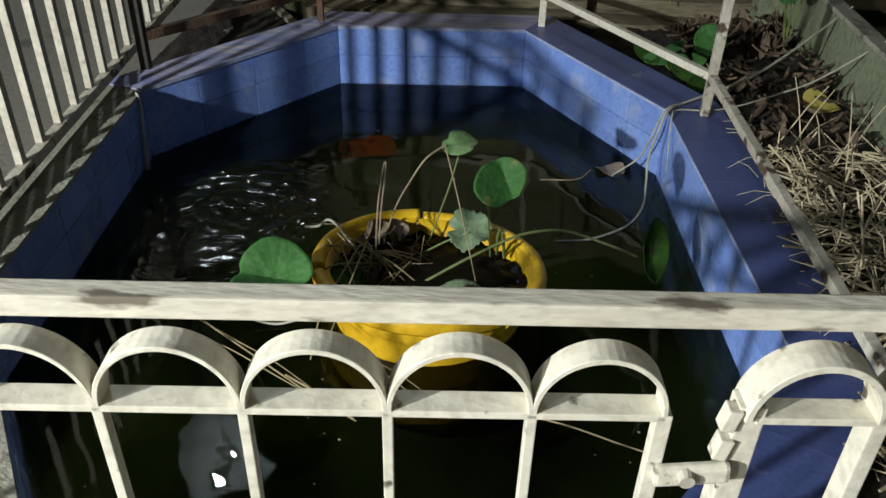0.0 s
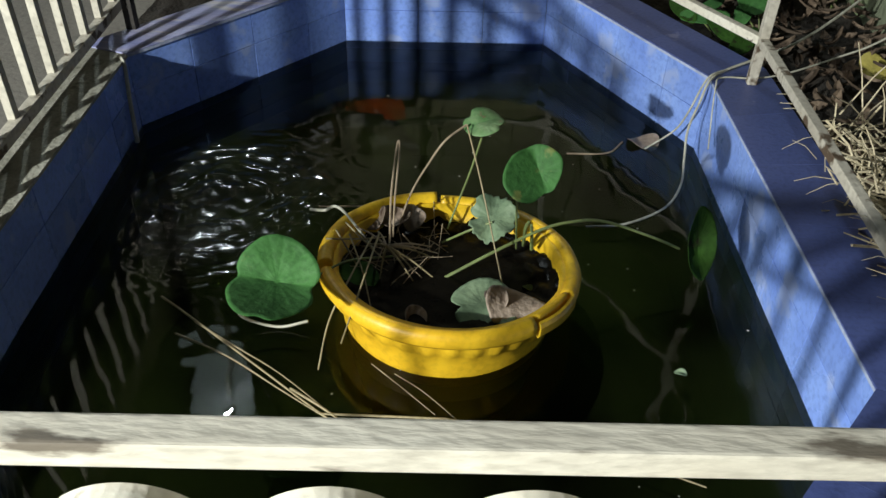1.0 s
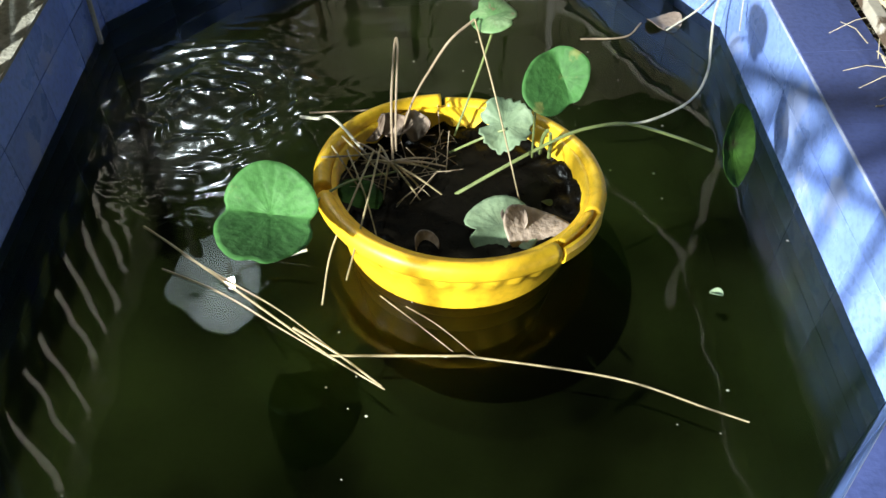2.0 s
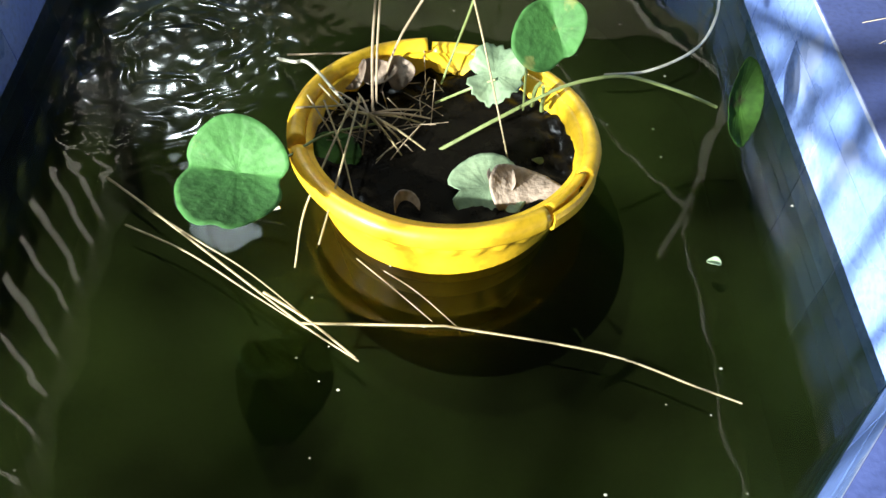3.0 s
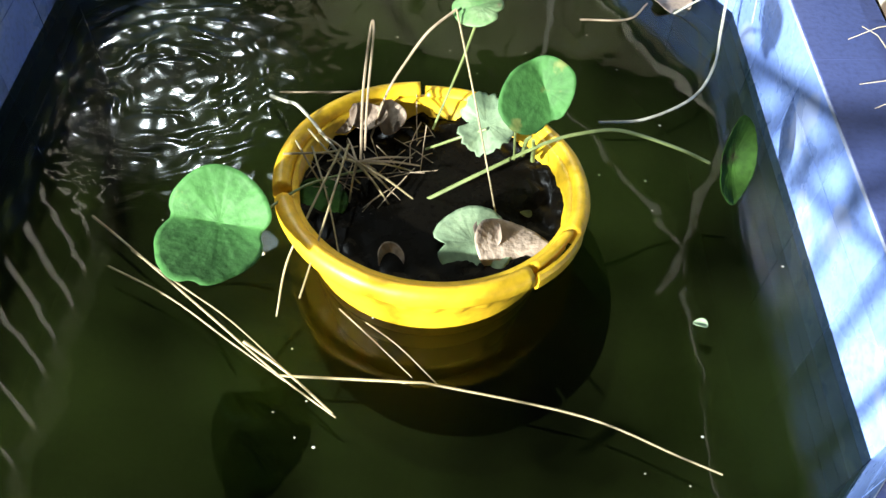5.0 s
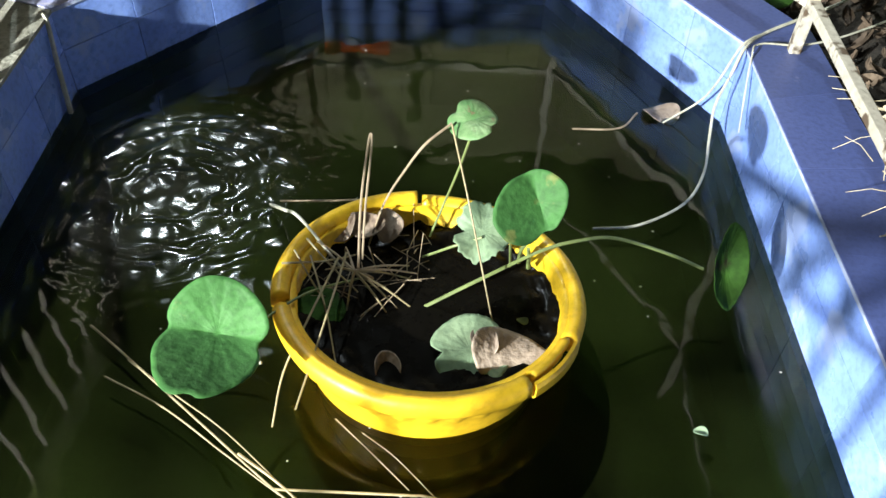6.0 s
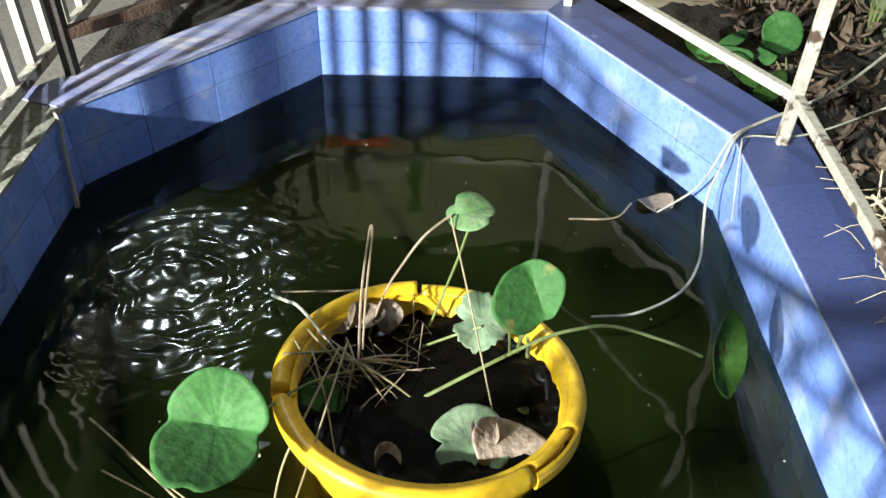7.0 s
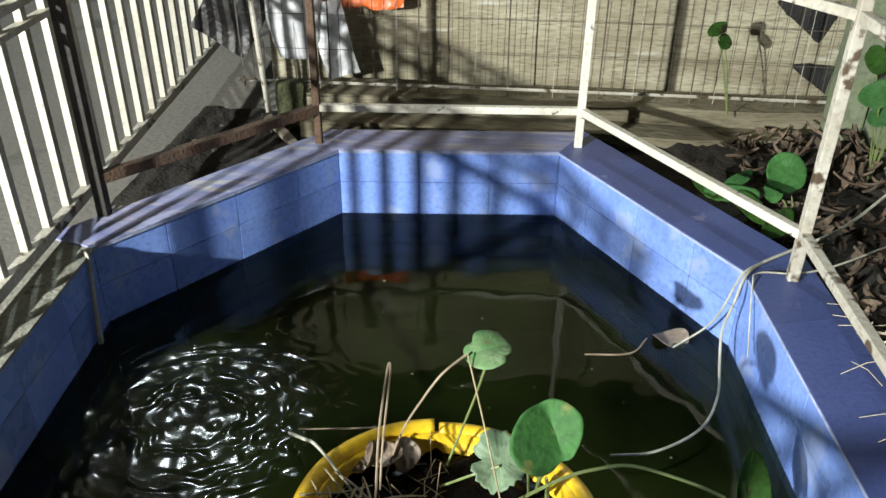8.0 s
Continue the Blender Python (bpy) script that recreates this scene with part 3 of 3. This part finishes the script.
lotus((0.497, 1.630, 0.094), (0.12, -0.75, 0.62), 0.073, [(0.001, 1.521, 0.05), (0.097, 1.553, 0.10), (0.187, 1.593, 0.132), (0.247, 1.617, 0.138), (0.311, 1.643, 0.125), (0.407, 1.651, 0.09), (0.467, 1.640, 0.072)],
      "dark olive lotus leaf with a blackened edge on a long stem", mat=DARK_LEAF, cup=0.30, wave=0.06, lobes=3, seed=7.7, long=0.38, stem_r=0.0032, spin=-0.12)
lotus((0.087, 1.425, 0.076), (0.05, -0.22, 0.95), 0.060, None, "pale lotus leaf lying flat on the wet soil", mat=PALE_LEAF, cup=0.02, wave=0.05, lobes=3, seed=4.4, notch=0.3)
lotus((-0.156, 1.484, 0.074), (0.1, -0.15, 0.95), 0.042, None, "small olive lotus leaf lying in the planter", mat=DARK_LEAF, cup=0.03, wave=0.05, seed=8.8, notch=0.3)
# separate lotus and dry stems, not reeds
stem_ob = part("loose_reed", one_tube([(0.060, 1.701, 0.262), (0.044, 1.708, 0.19), (0.024, 1.706, 0.12), (-0.000, 1.694, 0.045)], 0.0021), STEM)
tagged(stem_ob, "thin green lotus stem rising from the planter", "reed")
tagged(part("loose_reed", one_tube([(-0.310, 1.364, 0.15), (-0.353, 1.397, 0.08), (-0.358, 1.401, 0.03), (-0.295, 1.405, 0.006), (-0.237, 1.411, 0.02)], 0.0026), CORD), "pale lotus stem looping over the water", "reed")
tagged(part("loose_reed", one_tube([(-0.316, 1.796, -0.004), (-0.271, 1.743, 0.035), (-0.212, 1.638, 0.118), (-0.141, 1.590, 0.06)], 0.0035, 0.0025), CORD), "pale dry stem over the planter rim", "reed")
tagged(part("loose_reed", one_tube([(-0.298, 1.802, 0.002), (-0.228, 1.810, 0.002), (-0.142, 1.823, 0.002)], 0.0018), REED), "thin brown stem floating on the water", "reed")
for a, b, c in (((0.157, 1.634, 0.06), (0.156, 1.594, 0.13), (0.159, 1.569, 0.165)), ((0.174, 1.623, 0.06), (0.169, 1.593, 0.12), (0.165, 1.573, 0.155))):
    tagged(part("loose_reed", one_tube([a, b, c], 0.0042, 0.003), STEM), "short cut green stem at the planter rim", "reed")


def dry_leaf(centre, normal, radius, label, mat=DRY_LEAF, long=1.4, seed=0.0, cup=0.35, spin=0.0):
    ob = part("dry_leaf", leaf_blade(centre, normal, radius, cup=cup, wave=0.4, lobes=2, seed=seed, long=long, spin=spin), mat, smooth=True)
    return tagged(thick(ob), label, "dry leaf", "dry leaves")


dry_leaf((0.142, 1.422, 0.078), (0.25, -0.3, 0.9), 0.044, "curled grey brown leaf on the wet soil", seed=2.0, spin=-0.7, cup=0.15)
dry_leaf((0.111, 1.441, 0.079), (-0.3, -0.2, 0.9), 0.020, "small curled brown leaf on the wet soil", seed=6.0)
dry_leaf((-0.108, 1.676, 0.075), (0.1, -0.4, 0.9), 0.024, "crumpled brown leaf at the planter rim", seed=3.0, cup=0.5)
dry_leaf((-0.073, 1.684, 0.072), (0.3, -0.3, 0.9), 0.024, "crumpled brown leaf at the planter rim", seed=5.0, spin=0.8)
dry_leaf((-0.145, 1.664, 0.078), (-0.3, -0.3, 0.9), 0.022, "crumpled brown leaf at the planter rim", seed=9.0, spin=1.6)
dry_leaf((-0.036, 1.387, 0.065), (0.2, -0.5, 0.8), 0.020, "torn brown leaf standing in the planter", seed=11.0, spin=1.4, cup=0.6)
dry_leaf((0.467, 2.177, 0.003), (0, -0.1, 1), 0.030, "reddish brown leaf floating by the pond wall", seed=13.0, cup=0.05)
dry_leaf((0.442, 1.364, 0.003), (0, 0, 1), 0.008, "tiny pale leaf scrap on the water", mat=PALE_LEAF, seed=18.0)
dry_leaf((0.166, 1.508, 0.055), (0, 0, 1), 0.007, "tiny pale scrap on the wet soil", mat=PALE_LEAF, seed=19.0)
# dried reed in the planter
reed = base("dry_reed", (-0.100, 1.541, 0.06), "dried brown reed with stiff radiating blades in the planter", "reed")
HUB = Vector((-0.106, 1.536, 0.112))
part("stalk", one_tube([(-0.085, 1.580, 0.045), (-0.097, 1.550, 0.09), HUB], 0.005, 0.004), REED, reed)
for tip in ((-0.115, 1.488, 0.055), (-0.048, 1.498, 0.055), (-0.047, 1.522, 0.06), (-0.013, 1.518, 0.055), (-0.012, 1.589, 0.06), (-0.025, 1.596, 0.07), (-0.180, 1.606, 0.10), (-0.157, 1.554, 0.09), (-0.025, 1.576, 0.06), (-0.133, 1.608, 0.09)):
    mid = (HUB + Vector(tip)) / 2 + Vector((0, 0, 0.006))
    part("blade", one_tube([HUB, mid, tip], 0.0026, 0.0012), STRAW if tip[1] < 1.58 else REED, reed)
part("blade", one_tube([(-0.100, 1.540, 0.115), (-0.110, 1.646, 0.16), (-0.113, 1.765, 0.197), (-0.107, 1.755, 0.196), (-0.101, 1.634, 0.16), (-0.096, 1.557, 0.118)], 0.0022, 0.0018), REED, reed, "blade folded back at its tip")
for pts in (((-0.135, 1.560, 0.115), (-0.157, 1.428, 0.118), (-0.184, 1.357, 0.075), (-0.199, 1.311, 0.0)), ((-0.124, 1.571, 0.115), (-0.129, 1.425, 0.128), (-0.147, 1.281, 0.10)),
            ((-0.207, 1.564, 0.12), (-0.175, 1.524, 0.10), (-0.154, 1.507, 0.07)), ((-0.179, 1.554, 0.12), (-0.139, 1.463, 0.10), (-0.110, 1.380, 0.075)),
            ((-0.219, 1.528, 0.125), (-0.157, 1.554, 0.11), (-0.114, 1.592, 0.09)), ((-0.194, 1.597, 0.115), (-0.147, 1.554, 0.10), (-0.099, 1.520, 0.08)),
            ((-0.036, 1.387, 0.062), (-0.081, 1.392, 0.064), (-0.114, 1.371, 0.08))):
    part("blade", one_tube(pts, 0.0019, 0.0013), STRAW, reed)
mess = bmesh.new()
for _ in range(34):
    a, r = rng.uniform(1.7, 3.5), rng.uniform(0.06, 0.19)
    q = POT @ Vector((r * math.cos(a), r * math.sin(a), rng.uniform(-0.05, -0.02)))
    d = Vector((rng.normal(), rng.normal(), 0.25 * rng.normal())).normalized() * rng.uniform(0.02, 0.05)
    tube(mess, [q - d, q + Vector((0, 0, 0.004)), q + d], 0.001, 0.0007, 4)
tagged(part("dead_fibre", mess, REED), "tangle of brown dead reed fibres in the planter", "dead fibres", kind="stuff")

# straw on the water
for pts, r in ((((-0.538, 1.469), (-0.472, 1.424), (-0.312, 1.310), (-0.173, 1.211), (-0.082, 1.155)), 0.0022), (((-0.478, 1.373), (-0.368, 1.326), (-0.257, 1.259), (-0.163, 1.203)), 0.0017),
               (((-0.453, 1.407), (-0.356, 1.349), (-0.264, 1.294), (-0.148, 1.206)), 0.0015), (((-0.237, 1.261), (-0.166, 1.219), (-0.087, 1.160)), 0.0026),
               (((-0.175, 1.211), (0.012, 1.220), (0.055, 1.219), (0.261, 1.192), (0.391, 1.146), (0.447, 1.126)), 0.0021), (((-0.107, 1.333), (-0.045, 1.281), (0.016, 1.228)), 0.0011),
               (((-0.063, 1.313), (-0.009, 1.277), (0.055, 1.219)), 0.0011)):
    ob = part("floating_straw", one_tube([(x, y, 0.0015) for x, y in pts], r, r * 0.6), STRAW)
    tagged(ob, "long pale dry straw floating on the pond water", "straw", "straws on the water")
tagged(part("long_straw", one_tube([(0.031, 1.697, 0.291), (0.070, 1.588, 0.215), (0.119, 1.479, 0.075)], 0.0016, 0.0013), STRAW), "thin pale straw leaning on a lotus stem", "straw")

scum = bmesh.new()
for _ in range(60):
    q = Vector((rng.uniform(-0.5, 0.6), rng.uniform(0.95, 2.5), 0.0012))
    bmesh.ops.create_icosphere(scum, subdivisions=1, radius=rng.uniform(0.0008, 0.0022), matrix=Matrix.Translation(q) @ Matrix.Diagonal((1.4, 1, 0.4, 1)))
tagged(part("scum_specks", scum, CORD), "tiny pale specks drifting on the pond water", "specks", kind="stuff")

# pale cords over the coping
cords = base("cord", (0.60, 2.27, RIM_Z), "pale slack plant cord hanging over the coping into water", "cord")
part("strand", one_tube([(1.177, 2.620, 0.36), (0.946, 2.402, 0.28), (0.816, 2.289, 0.245), (0.721, 2.239, 0.222), (0.634, 2.189, 0.208), (0.585, 2.132, 0.206), (0.563, 2.099, 0.16), (0.550, 2.094, 0.09),
                           (0.548, 2.059, 0.03), (0.533, 1.980, 0.003), (0.482, 1.883, 0.002), (0.386, 1.811, 0.002), (0.300, 1.794, 0.0)], 0.0036, 0.0026), CORD, cords)
part("strand", one_tube([(0.634, 2.189, 0.208), (0.579, 2.136, 0.207), (0.553, 2.134, 0.12), (0.535, 2.161, 0.05), (0.468, 2.146, 0.0)], 0.003, 0.0022), CORD, cords)
part("strand", one_tube([(1.167, 2.320, 0.36), (1.004, 2.280, 0.26), (0.909, 2.256, 0.225), (0.782, 2.184, 0.212), (0.695, 2.150, 0.208), (0.614, 2.145, 0.207), (0.591, 2.097, 0.20), (0.583, 2.007, 0.09)], 0.0026, 0.0016), CORD, cords)
tagged(part("floating_twig", one_tube([(0.414, 2.173, 0.001), (0.370, 2.113, 0.001), (0.270, 2.099, 0.001)], 0.0022), REED), "thin twig floating by the pond wall", "twig")
tagged(part("hanging_strip", one_tube([(-0.829, 2.085, 0.205), (-0.813, 2.074, 0.19), (-0.808, 2.049, 0.10), (-0.803, 2.028, 0.0)], 0.004, 0.006), CORD), "pale strip hanging down the dark pond wall", "strip")

# ---- plants, litter and hay beside the pond ----


def herb(place, leaves, label):
    ob = base("herb", place, label, "plant")
    for c, n, r, long, mat, spin in leaves:
        thick(part("leaf", leaf_blade(c, n, r, cup=0.1, wave=0.1, long=long, seed=c[0] * 30, spin=spin), mat, ob, smooth=True))
        part("stem", one_tube([place, ((c[0] + place[0]) / 2, (c[1] + place[1]) / 2, (c[2] + place[2]) / 2 + 0.02), c], 0.002), STEM, ob)
    return ob


herb((0.797, 2.494, 0.13), [((0.762, 2.538, 0.262), (-0.1, -0.7, 0.7), 0.054, 0.9, LEAF, 0), ((0.739, 2.528, 0.215), (-0.3, -0.6, 0.7), 0.03, 0.8, LEAF, 0.4)], "young plant with a bright green heart leaf")
herb((0.700, 2.531, 0.12), [((0.639, 2.525, 0.205), (-0.3, -0.4, 0.8), 0.028, 2.4, LEAF, 0.3), ((0.587, 2.568, 0.202), (-0.3, -0.3, 0.9), 0.024, 2.6, DARK_LEAF, -0.4), ((0.675, 2.462, 0.20), (-0.2, -0.4, 0.8), 0.025, 2.6, DARK_LEAF, -0.6),
                            ((0.721, 2.399, 0.19), (0, -0.4, 0.8), 0.027, 2.2, DARK_LEAF, 0.9), ((0.663, 2.583, 0.215), (-0.2, -0.5, 0.8), 0.018, 2.6, LEAF, 0.9)], "low dark green weed with narrow leaves beside the coping")
herb((1.054, 2.738, 0.15), [((0.972, 2.633, 0.44), (-0.4, -0.6, 0.6), 0.035, 1.4, LEAF, 0.5), ((1.001, 2.621, 0.50), (-0.4, -0.6, 0.6), 0.03, 1.5, LEAF, 1.4), ((0.948, 2.645, 0.52), (-0.4, -0.6, 0.6), 0.026, 1.5, DARK_LEAF, 2.2),
                           ((1.009, 2.661, 0.38), (-0.4, -0.6, 0.6), 0.03, 1.4, LEAF, 0.9), ((1.034, 2.579, 0.55), (-0.5, -0.5, 0.6), 0.03, 1.5, LEAF, 0.2), ((1.046, 2.618, 0.60), (-0.5, -0.5, 0.6), 0.028, 1.5, LEAF, 1.1)], "green climbing weed at the corner pillar")
herb((0.734, 3.050, 0.21), [((0.659, 3.053, 0.475), (0, -0.7, 0.6), 0.02, 1.6, DARK_LEAF, 0.6), ((0.686, 3.051, 0.44), (0, -0.7, 0.6), 0.02, 1.2, DARK_LEAF, 1.7)], "thin twining weed on the wire mesh")

litter = bmesh.new()
for _ in range(290):
    y = rng.uniform(1.7, 3.02)
    x = rng.uniform(0.73, 1.08)
    c = Vector((x, y, 0.14 + 0.07 * ((x - 0.7) / 0.42) ** 1.5 + rng.uniform(0, 0.03)))
    m = Matrix.Translation(c) @ Euler((rng.normal() * 0.5, rng.normal() * 0.5, rng.uniform(0, 6.3))).to_matrix().to_4x4()
    w, ln = rng.uniform(0.006, 0.015), rng.uniform(0.018, 0.048)
    rows = []
    for k in range(5):
        u = k / 4
        h = w * math.sin(math.pi * (0.06 + 0.88 * u))
        rows.append([litter.verts.new(m @ Vector((ln * (u - 0.5) * 2, s * h, 0.010 * (u - 0.5) ** 2 * 4 + 0.006 * abs(s)))) for s in (-1, 0, 1)])
    for a, b in zip(rows, rows[1:]):
        for k in range(2):
            litter.faces.new((a[k], a[k + 1], b[k + 1], b[k]))
tagged(part("leaf_litter", litter, LITTER), "brown dead leaves littering the soil beside the wall", "leaf litter", kind="stuff")
dry_leaf((1.023, 2.259, 0.19), (-0.2, -0.3, 0.9), 0.035, "yellow fallen leaf on the soil", mat=material("yellow_leaf", (0.42, 0.36, 0.08), (0.28, 0.25, 0.06), rough=0.6), seed=21.0, spin=-0.4, long=1.6)

hay = bmesh.new()
for _ in range(820):
    y = rng.uniform(0.9, 2.02)
    x = 0.735 + abs(rng.normal()) * 0.16 + 0.05 * max(0, (y - 1.6))
    if x > 1.10:
        continue
    top = 0.15 + 0.20 * min(1, max(0, (x - 0.70) / 0.3)) * min(1, max(0.15, (2.05 - y) / 0.35))
    c = Vector((x, y, rng.uniform(0.14, top)))
    d = Vector((rng.normal(), rng.normal(), 0.35 * rng.normal())).normalized() * rng.uniform(0.03, 0.10)
    bend = Vector((rng.normal(), rng.normal(), rng.normal())) * 0.010
    r = rng.uniform(0.0012, 0.0030)
    tube(hay, [c - d, c + bend, c + d], r, r * 0.7, 4)
for _ in range(26):
    y = rng.uniform(1.15, 1.95)
    c = Vector((0.735, y, rng.uniform(0.20, 0.30)))
    d = Vector((-rng.uniform(0.02, 0.075), rng.normal() * 0.03, rng.normal() * 0.03))
    tube(hay, [c, c + d * 0.5 + Vector((0, 0, 0.008)), c + d], 0.0008, 0.0005, 4)
for _ in range(26):
    c = Vector((rng.uniform(0.80, 1.05), rng.uniform(1.5, 2.0), 0.22))
    d = Vector((rng.uniform(-0.06, 0.16), rng.uniform(-0.02, 0.14), rng.uniform(0.04, 0.18)))
    tube(hay, [c, c + d * 0.55, c + d + Vector((0, 0, -0.02))], 0.0019, 0.001, 4)
tagged(part("hay_heap", hay, HAY), "heap of dry pale straw beside the pond rail", "straw heap", kind="stuff")

# ---- the floodlight beyond the yard ----
LAMP_AT = Vector((-4.25, 9.8, 10.4))
flood_thing = base("floodlight", (-4.35, 10.1, 0.08), "tall yard floodlight with a frosted diffuser on a pole", "floodlight")
part("pole", one_tube([(-4.35, 10.1, 0.08), (-4.35, 10.1, 5.0), (-4.35, 10.1, 10.6)], 0.09, 0.06, sides=12), OLD_PAINT, flood_thing)
AIM = look(LAMP_AT, (-0.33, 1.25, 0)) @ Matrix.Scale(2, 4)
part("housing", one_box((0.30, 0.30, 0.12), AIM @ pose(0, 0, 0.13), 0.03), SHADED_DARK_IRON, flood_thing)


def glowing(name, colour, strength):
    m = bpy.data.materials.new(name)
    m.use_nodes = True
    p = m.node_tree.nodes["Principled BSDF"]
    p.inputs["Emission Color"].default_value = (*colour, 1)
    p.inputs["Emission Strength"].default_value = strength
    return m


part("diffuser", one_box((0.10, 0.10, 0.012), AIM @ pose(0, 0, 0.062), 0.004), glowing("frosted_diffuser", (0.85, 0.97, 1.0), 3200), flood_thing, "glowing frosted glass")
# added glowing cone, mirrored in the water as the lamp's lit surroundings
glow_rings = []
for k in range(9):
    u = k / 8
    glow_rings.append([AIM @ Vector(((0.11 + 0.24 * u) * math.cos(q) * (1 + 0.10 * math.sin(3 * q + 1)) + 0.05 * u, (0.11 + 0.40 * u) * math.sin(q) - 0.16 * u, 0.055 - 0.12 * u)) for q in (2 * math.pi * i / 40 for i in range(40))])
thick(part("surroundings_glow", loft(glow_rings), glowing("lit_surroundings_glow", (0.62, 0.80, 0.78), 2.2), flood_thing, "added pale glow in place of lit surroundings", smooth=True), 0.006)

# ---- things behind the pond ----
bag_rings = []
for k in range(22):
    u = k / 21
    w = 0.025 + 0.068 * math.sin(math.pi * min(1, 0.12 + 0.80 * u)) ** 0.8 if u < 0.86 else 0.06 - 0.04 * (u - 0.86) / 0.14
    ring = []
    for s in range(30):
        a = 2 * math.pi * s / 30
        r = w * (1 + 0.14 * noise.noise((math.cos(a) * 2.2, math.sin(a) * 2.2, u * 4)) + 0.06 * noise.noise((math.cos(a) * 7, math.sin(a) * 7, u * 6)))
        ring.append((-0.632 + r * math.cos(a), 3.212 + 0.5 * r * math.sin(a), 0.30 + 0.36 * u))
    bag_rings.append(ring)
bag = part("plastic_bag", loft(bag_rings, caps=True), BAG, smooth=True)
tagged(bag, "stuffed white plastic bag hung on the wire mesh", "bag")
rag = bmesh.new()
bmesh.ops.create_grid(rag, x_segments=18, y_segments=10, size=0.5, matrix=pose(-0.40, 3.245, 0.52, 82) @ Matrix.Diagonal((0.24, 0.12, 1, 1)))
for v in rag.verts:
    v.co += Vector((0, 0.015, 0.012)) * noise.noise(v.co * 26)
tagged(thick(part("orange_sheet", rag, ORANGE), 0.004), "crumpled orange plastic sheet behind the mesh", "plastic sheet")
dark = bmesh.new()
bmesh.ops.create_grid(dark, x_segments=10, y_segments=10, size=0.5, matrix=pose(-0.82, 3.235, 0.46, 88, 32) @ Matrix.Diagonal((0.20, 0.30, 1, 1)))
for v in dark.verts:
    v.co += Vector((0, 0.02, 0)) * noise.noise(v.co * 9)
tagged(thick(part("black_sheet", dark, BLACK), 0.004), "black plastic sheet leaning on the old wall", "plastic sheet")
rag2 = bmesh.new()
bmesh.ops.create_grid(rag2, x_segments=14, y_segments=14, size=0.5, matrix=pose(-0.505, 3.215, 0.36, 84, -16) @ Matrix.Diagonal((0.11, 0.24, 1, 1)))
for v in rag2.verts:
    v.co += Vector((0, 0.03, 0)) * noise.noise(v.co * 14)
tagged(thick(part("grey_cloth", rag2, BAG), 0.004), "crumpled pale grey cloth beside the white bag", "cloth")
board = part("board", bar((-0.726, 3.116, 0.13), (-0.561, 2.885, 0.115), 0.03, 0.016, 0.003), WOOD)
tagged(board, "weathered narrow board lying on the soil", "board")
block = bmesh.new()
box(block, (0.09, 0.07, 0.16), pose(-0.64, 3.12, 0.17, 3, 4, 20), 0.012)
bmesh.ops.subdivide_edges(block, edges=list(block.edges), cuts=2, use_grid_fill=True)
for v in block.verts:
    v.co += 0.01 * noise.noise_vector(v.co * 14)
tagged(part("stone_block", block, MOSS), "mossy stone block at the corner", "stone")
frame_post = part("mesh_post", one_tube([(-0.724, 3.146, 0.12), (-0.754, 3.148, 0.6), (-0.784, 3.150, 1.15)], 0.009, sides=8), OLD_PAINT)
tagged(frame_post, "weathered pale post at the end of the mesh", "post")

# flat black patches painted in place of dark, shadowed holes in the wall
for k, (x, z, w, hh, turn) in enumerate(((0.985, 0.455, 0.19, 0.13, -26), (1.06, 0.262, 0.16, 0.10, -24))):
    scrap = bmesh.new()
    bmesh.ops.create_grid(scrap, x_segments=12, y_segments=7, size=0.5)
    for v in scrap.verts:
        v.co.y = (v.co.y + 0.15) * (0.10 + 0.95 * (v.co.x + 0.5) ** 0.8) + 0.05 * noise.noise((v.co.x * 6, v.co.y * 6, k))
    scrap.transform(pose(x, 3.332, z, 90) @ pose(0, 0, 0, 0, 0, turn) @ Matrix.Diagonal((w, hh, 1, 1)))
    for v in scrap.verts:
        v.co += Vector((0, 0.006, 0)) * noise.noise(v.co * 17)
    tagged(thick(part("black_scrap", scrap, BLACK), 0.004), "flat black patch painting the darkness of a wall hole", "plastic scrap")
# ---- tiles, one by one ----
for i, side in enumerate(SIDES):
    j = (i + 1) % 8
    p, q = CORNERS[i], CORNERS[j]
    d = (q - p).normalized()
    out = Vector((-d.y, d.x))
    length = (q - p).length
    seams = [0.0]
    s = 0.225 if side == "north" else 0.2 * (0.55 + 0.45 * ((i * 7) % 5) / 5)
    while s < length - 0.05:
        seams.append(s)
        s += 0.2
    seams.append(length)
    for a, b in zip(seams, seams[1:]):
        for z0, z1 in ((-0.30, -0.10), (-0.10, 0.10), (0.10, RIM_Z - 0.0105)):
            mid = p + d * (a + b) / 2 + out * 0.0035
            m = Matrix.Translation((mid.x, mid.y, (z0 + z1) / 2)) @ Matrix.Rotation(math.atan2(d.y, d.x), 4, "Z") @ pose(0, 0, 0, rng.uniform(-0.25, 0.25), 0, rng.uniform(-0.2, 0.2))
            part("tile", one_box((b - a - 0.0016, 0.0068, z1 - z0 - 0.0016), m, 0.0008), TILE, walls[i])
    if side in ("west", "south_west", "south"):
        continue
    a0, a1, o0, o1 = LIP[i], LIP[j], OUTER[i], OUTER[j]
    count = max(2, round((a1 - a0).length / 0.21))
    for k in range(count):
        u0, u1 = k / count + 0.0002, (k + 1) / count - 0.0002
        quad = [a0.lerp(a1, u0), a0.lerp(a1, u1), o0.lerp(o1, u1), o0.lerp(o1, u0)]
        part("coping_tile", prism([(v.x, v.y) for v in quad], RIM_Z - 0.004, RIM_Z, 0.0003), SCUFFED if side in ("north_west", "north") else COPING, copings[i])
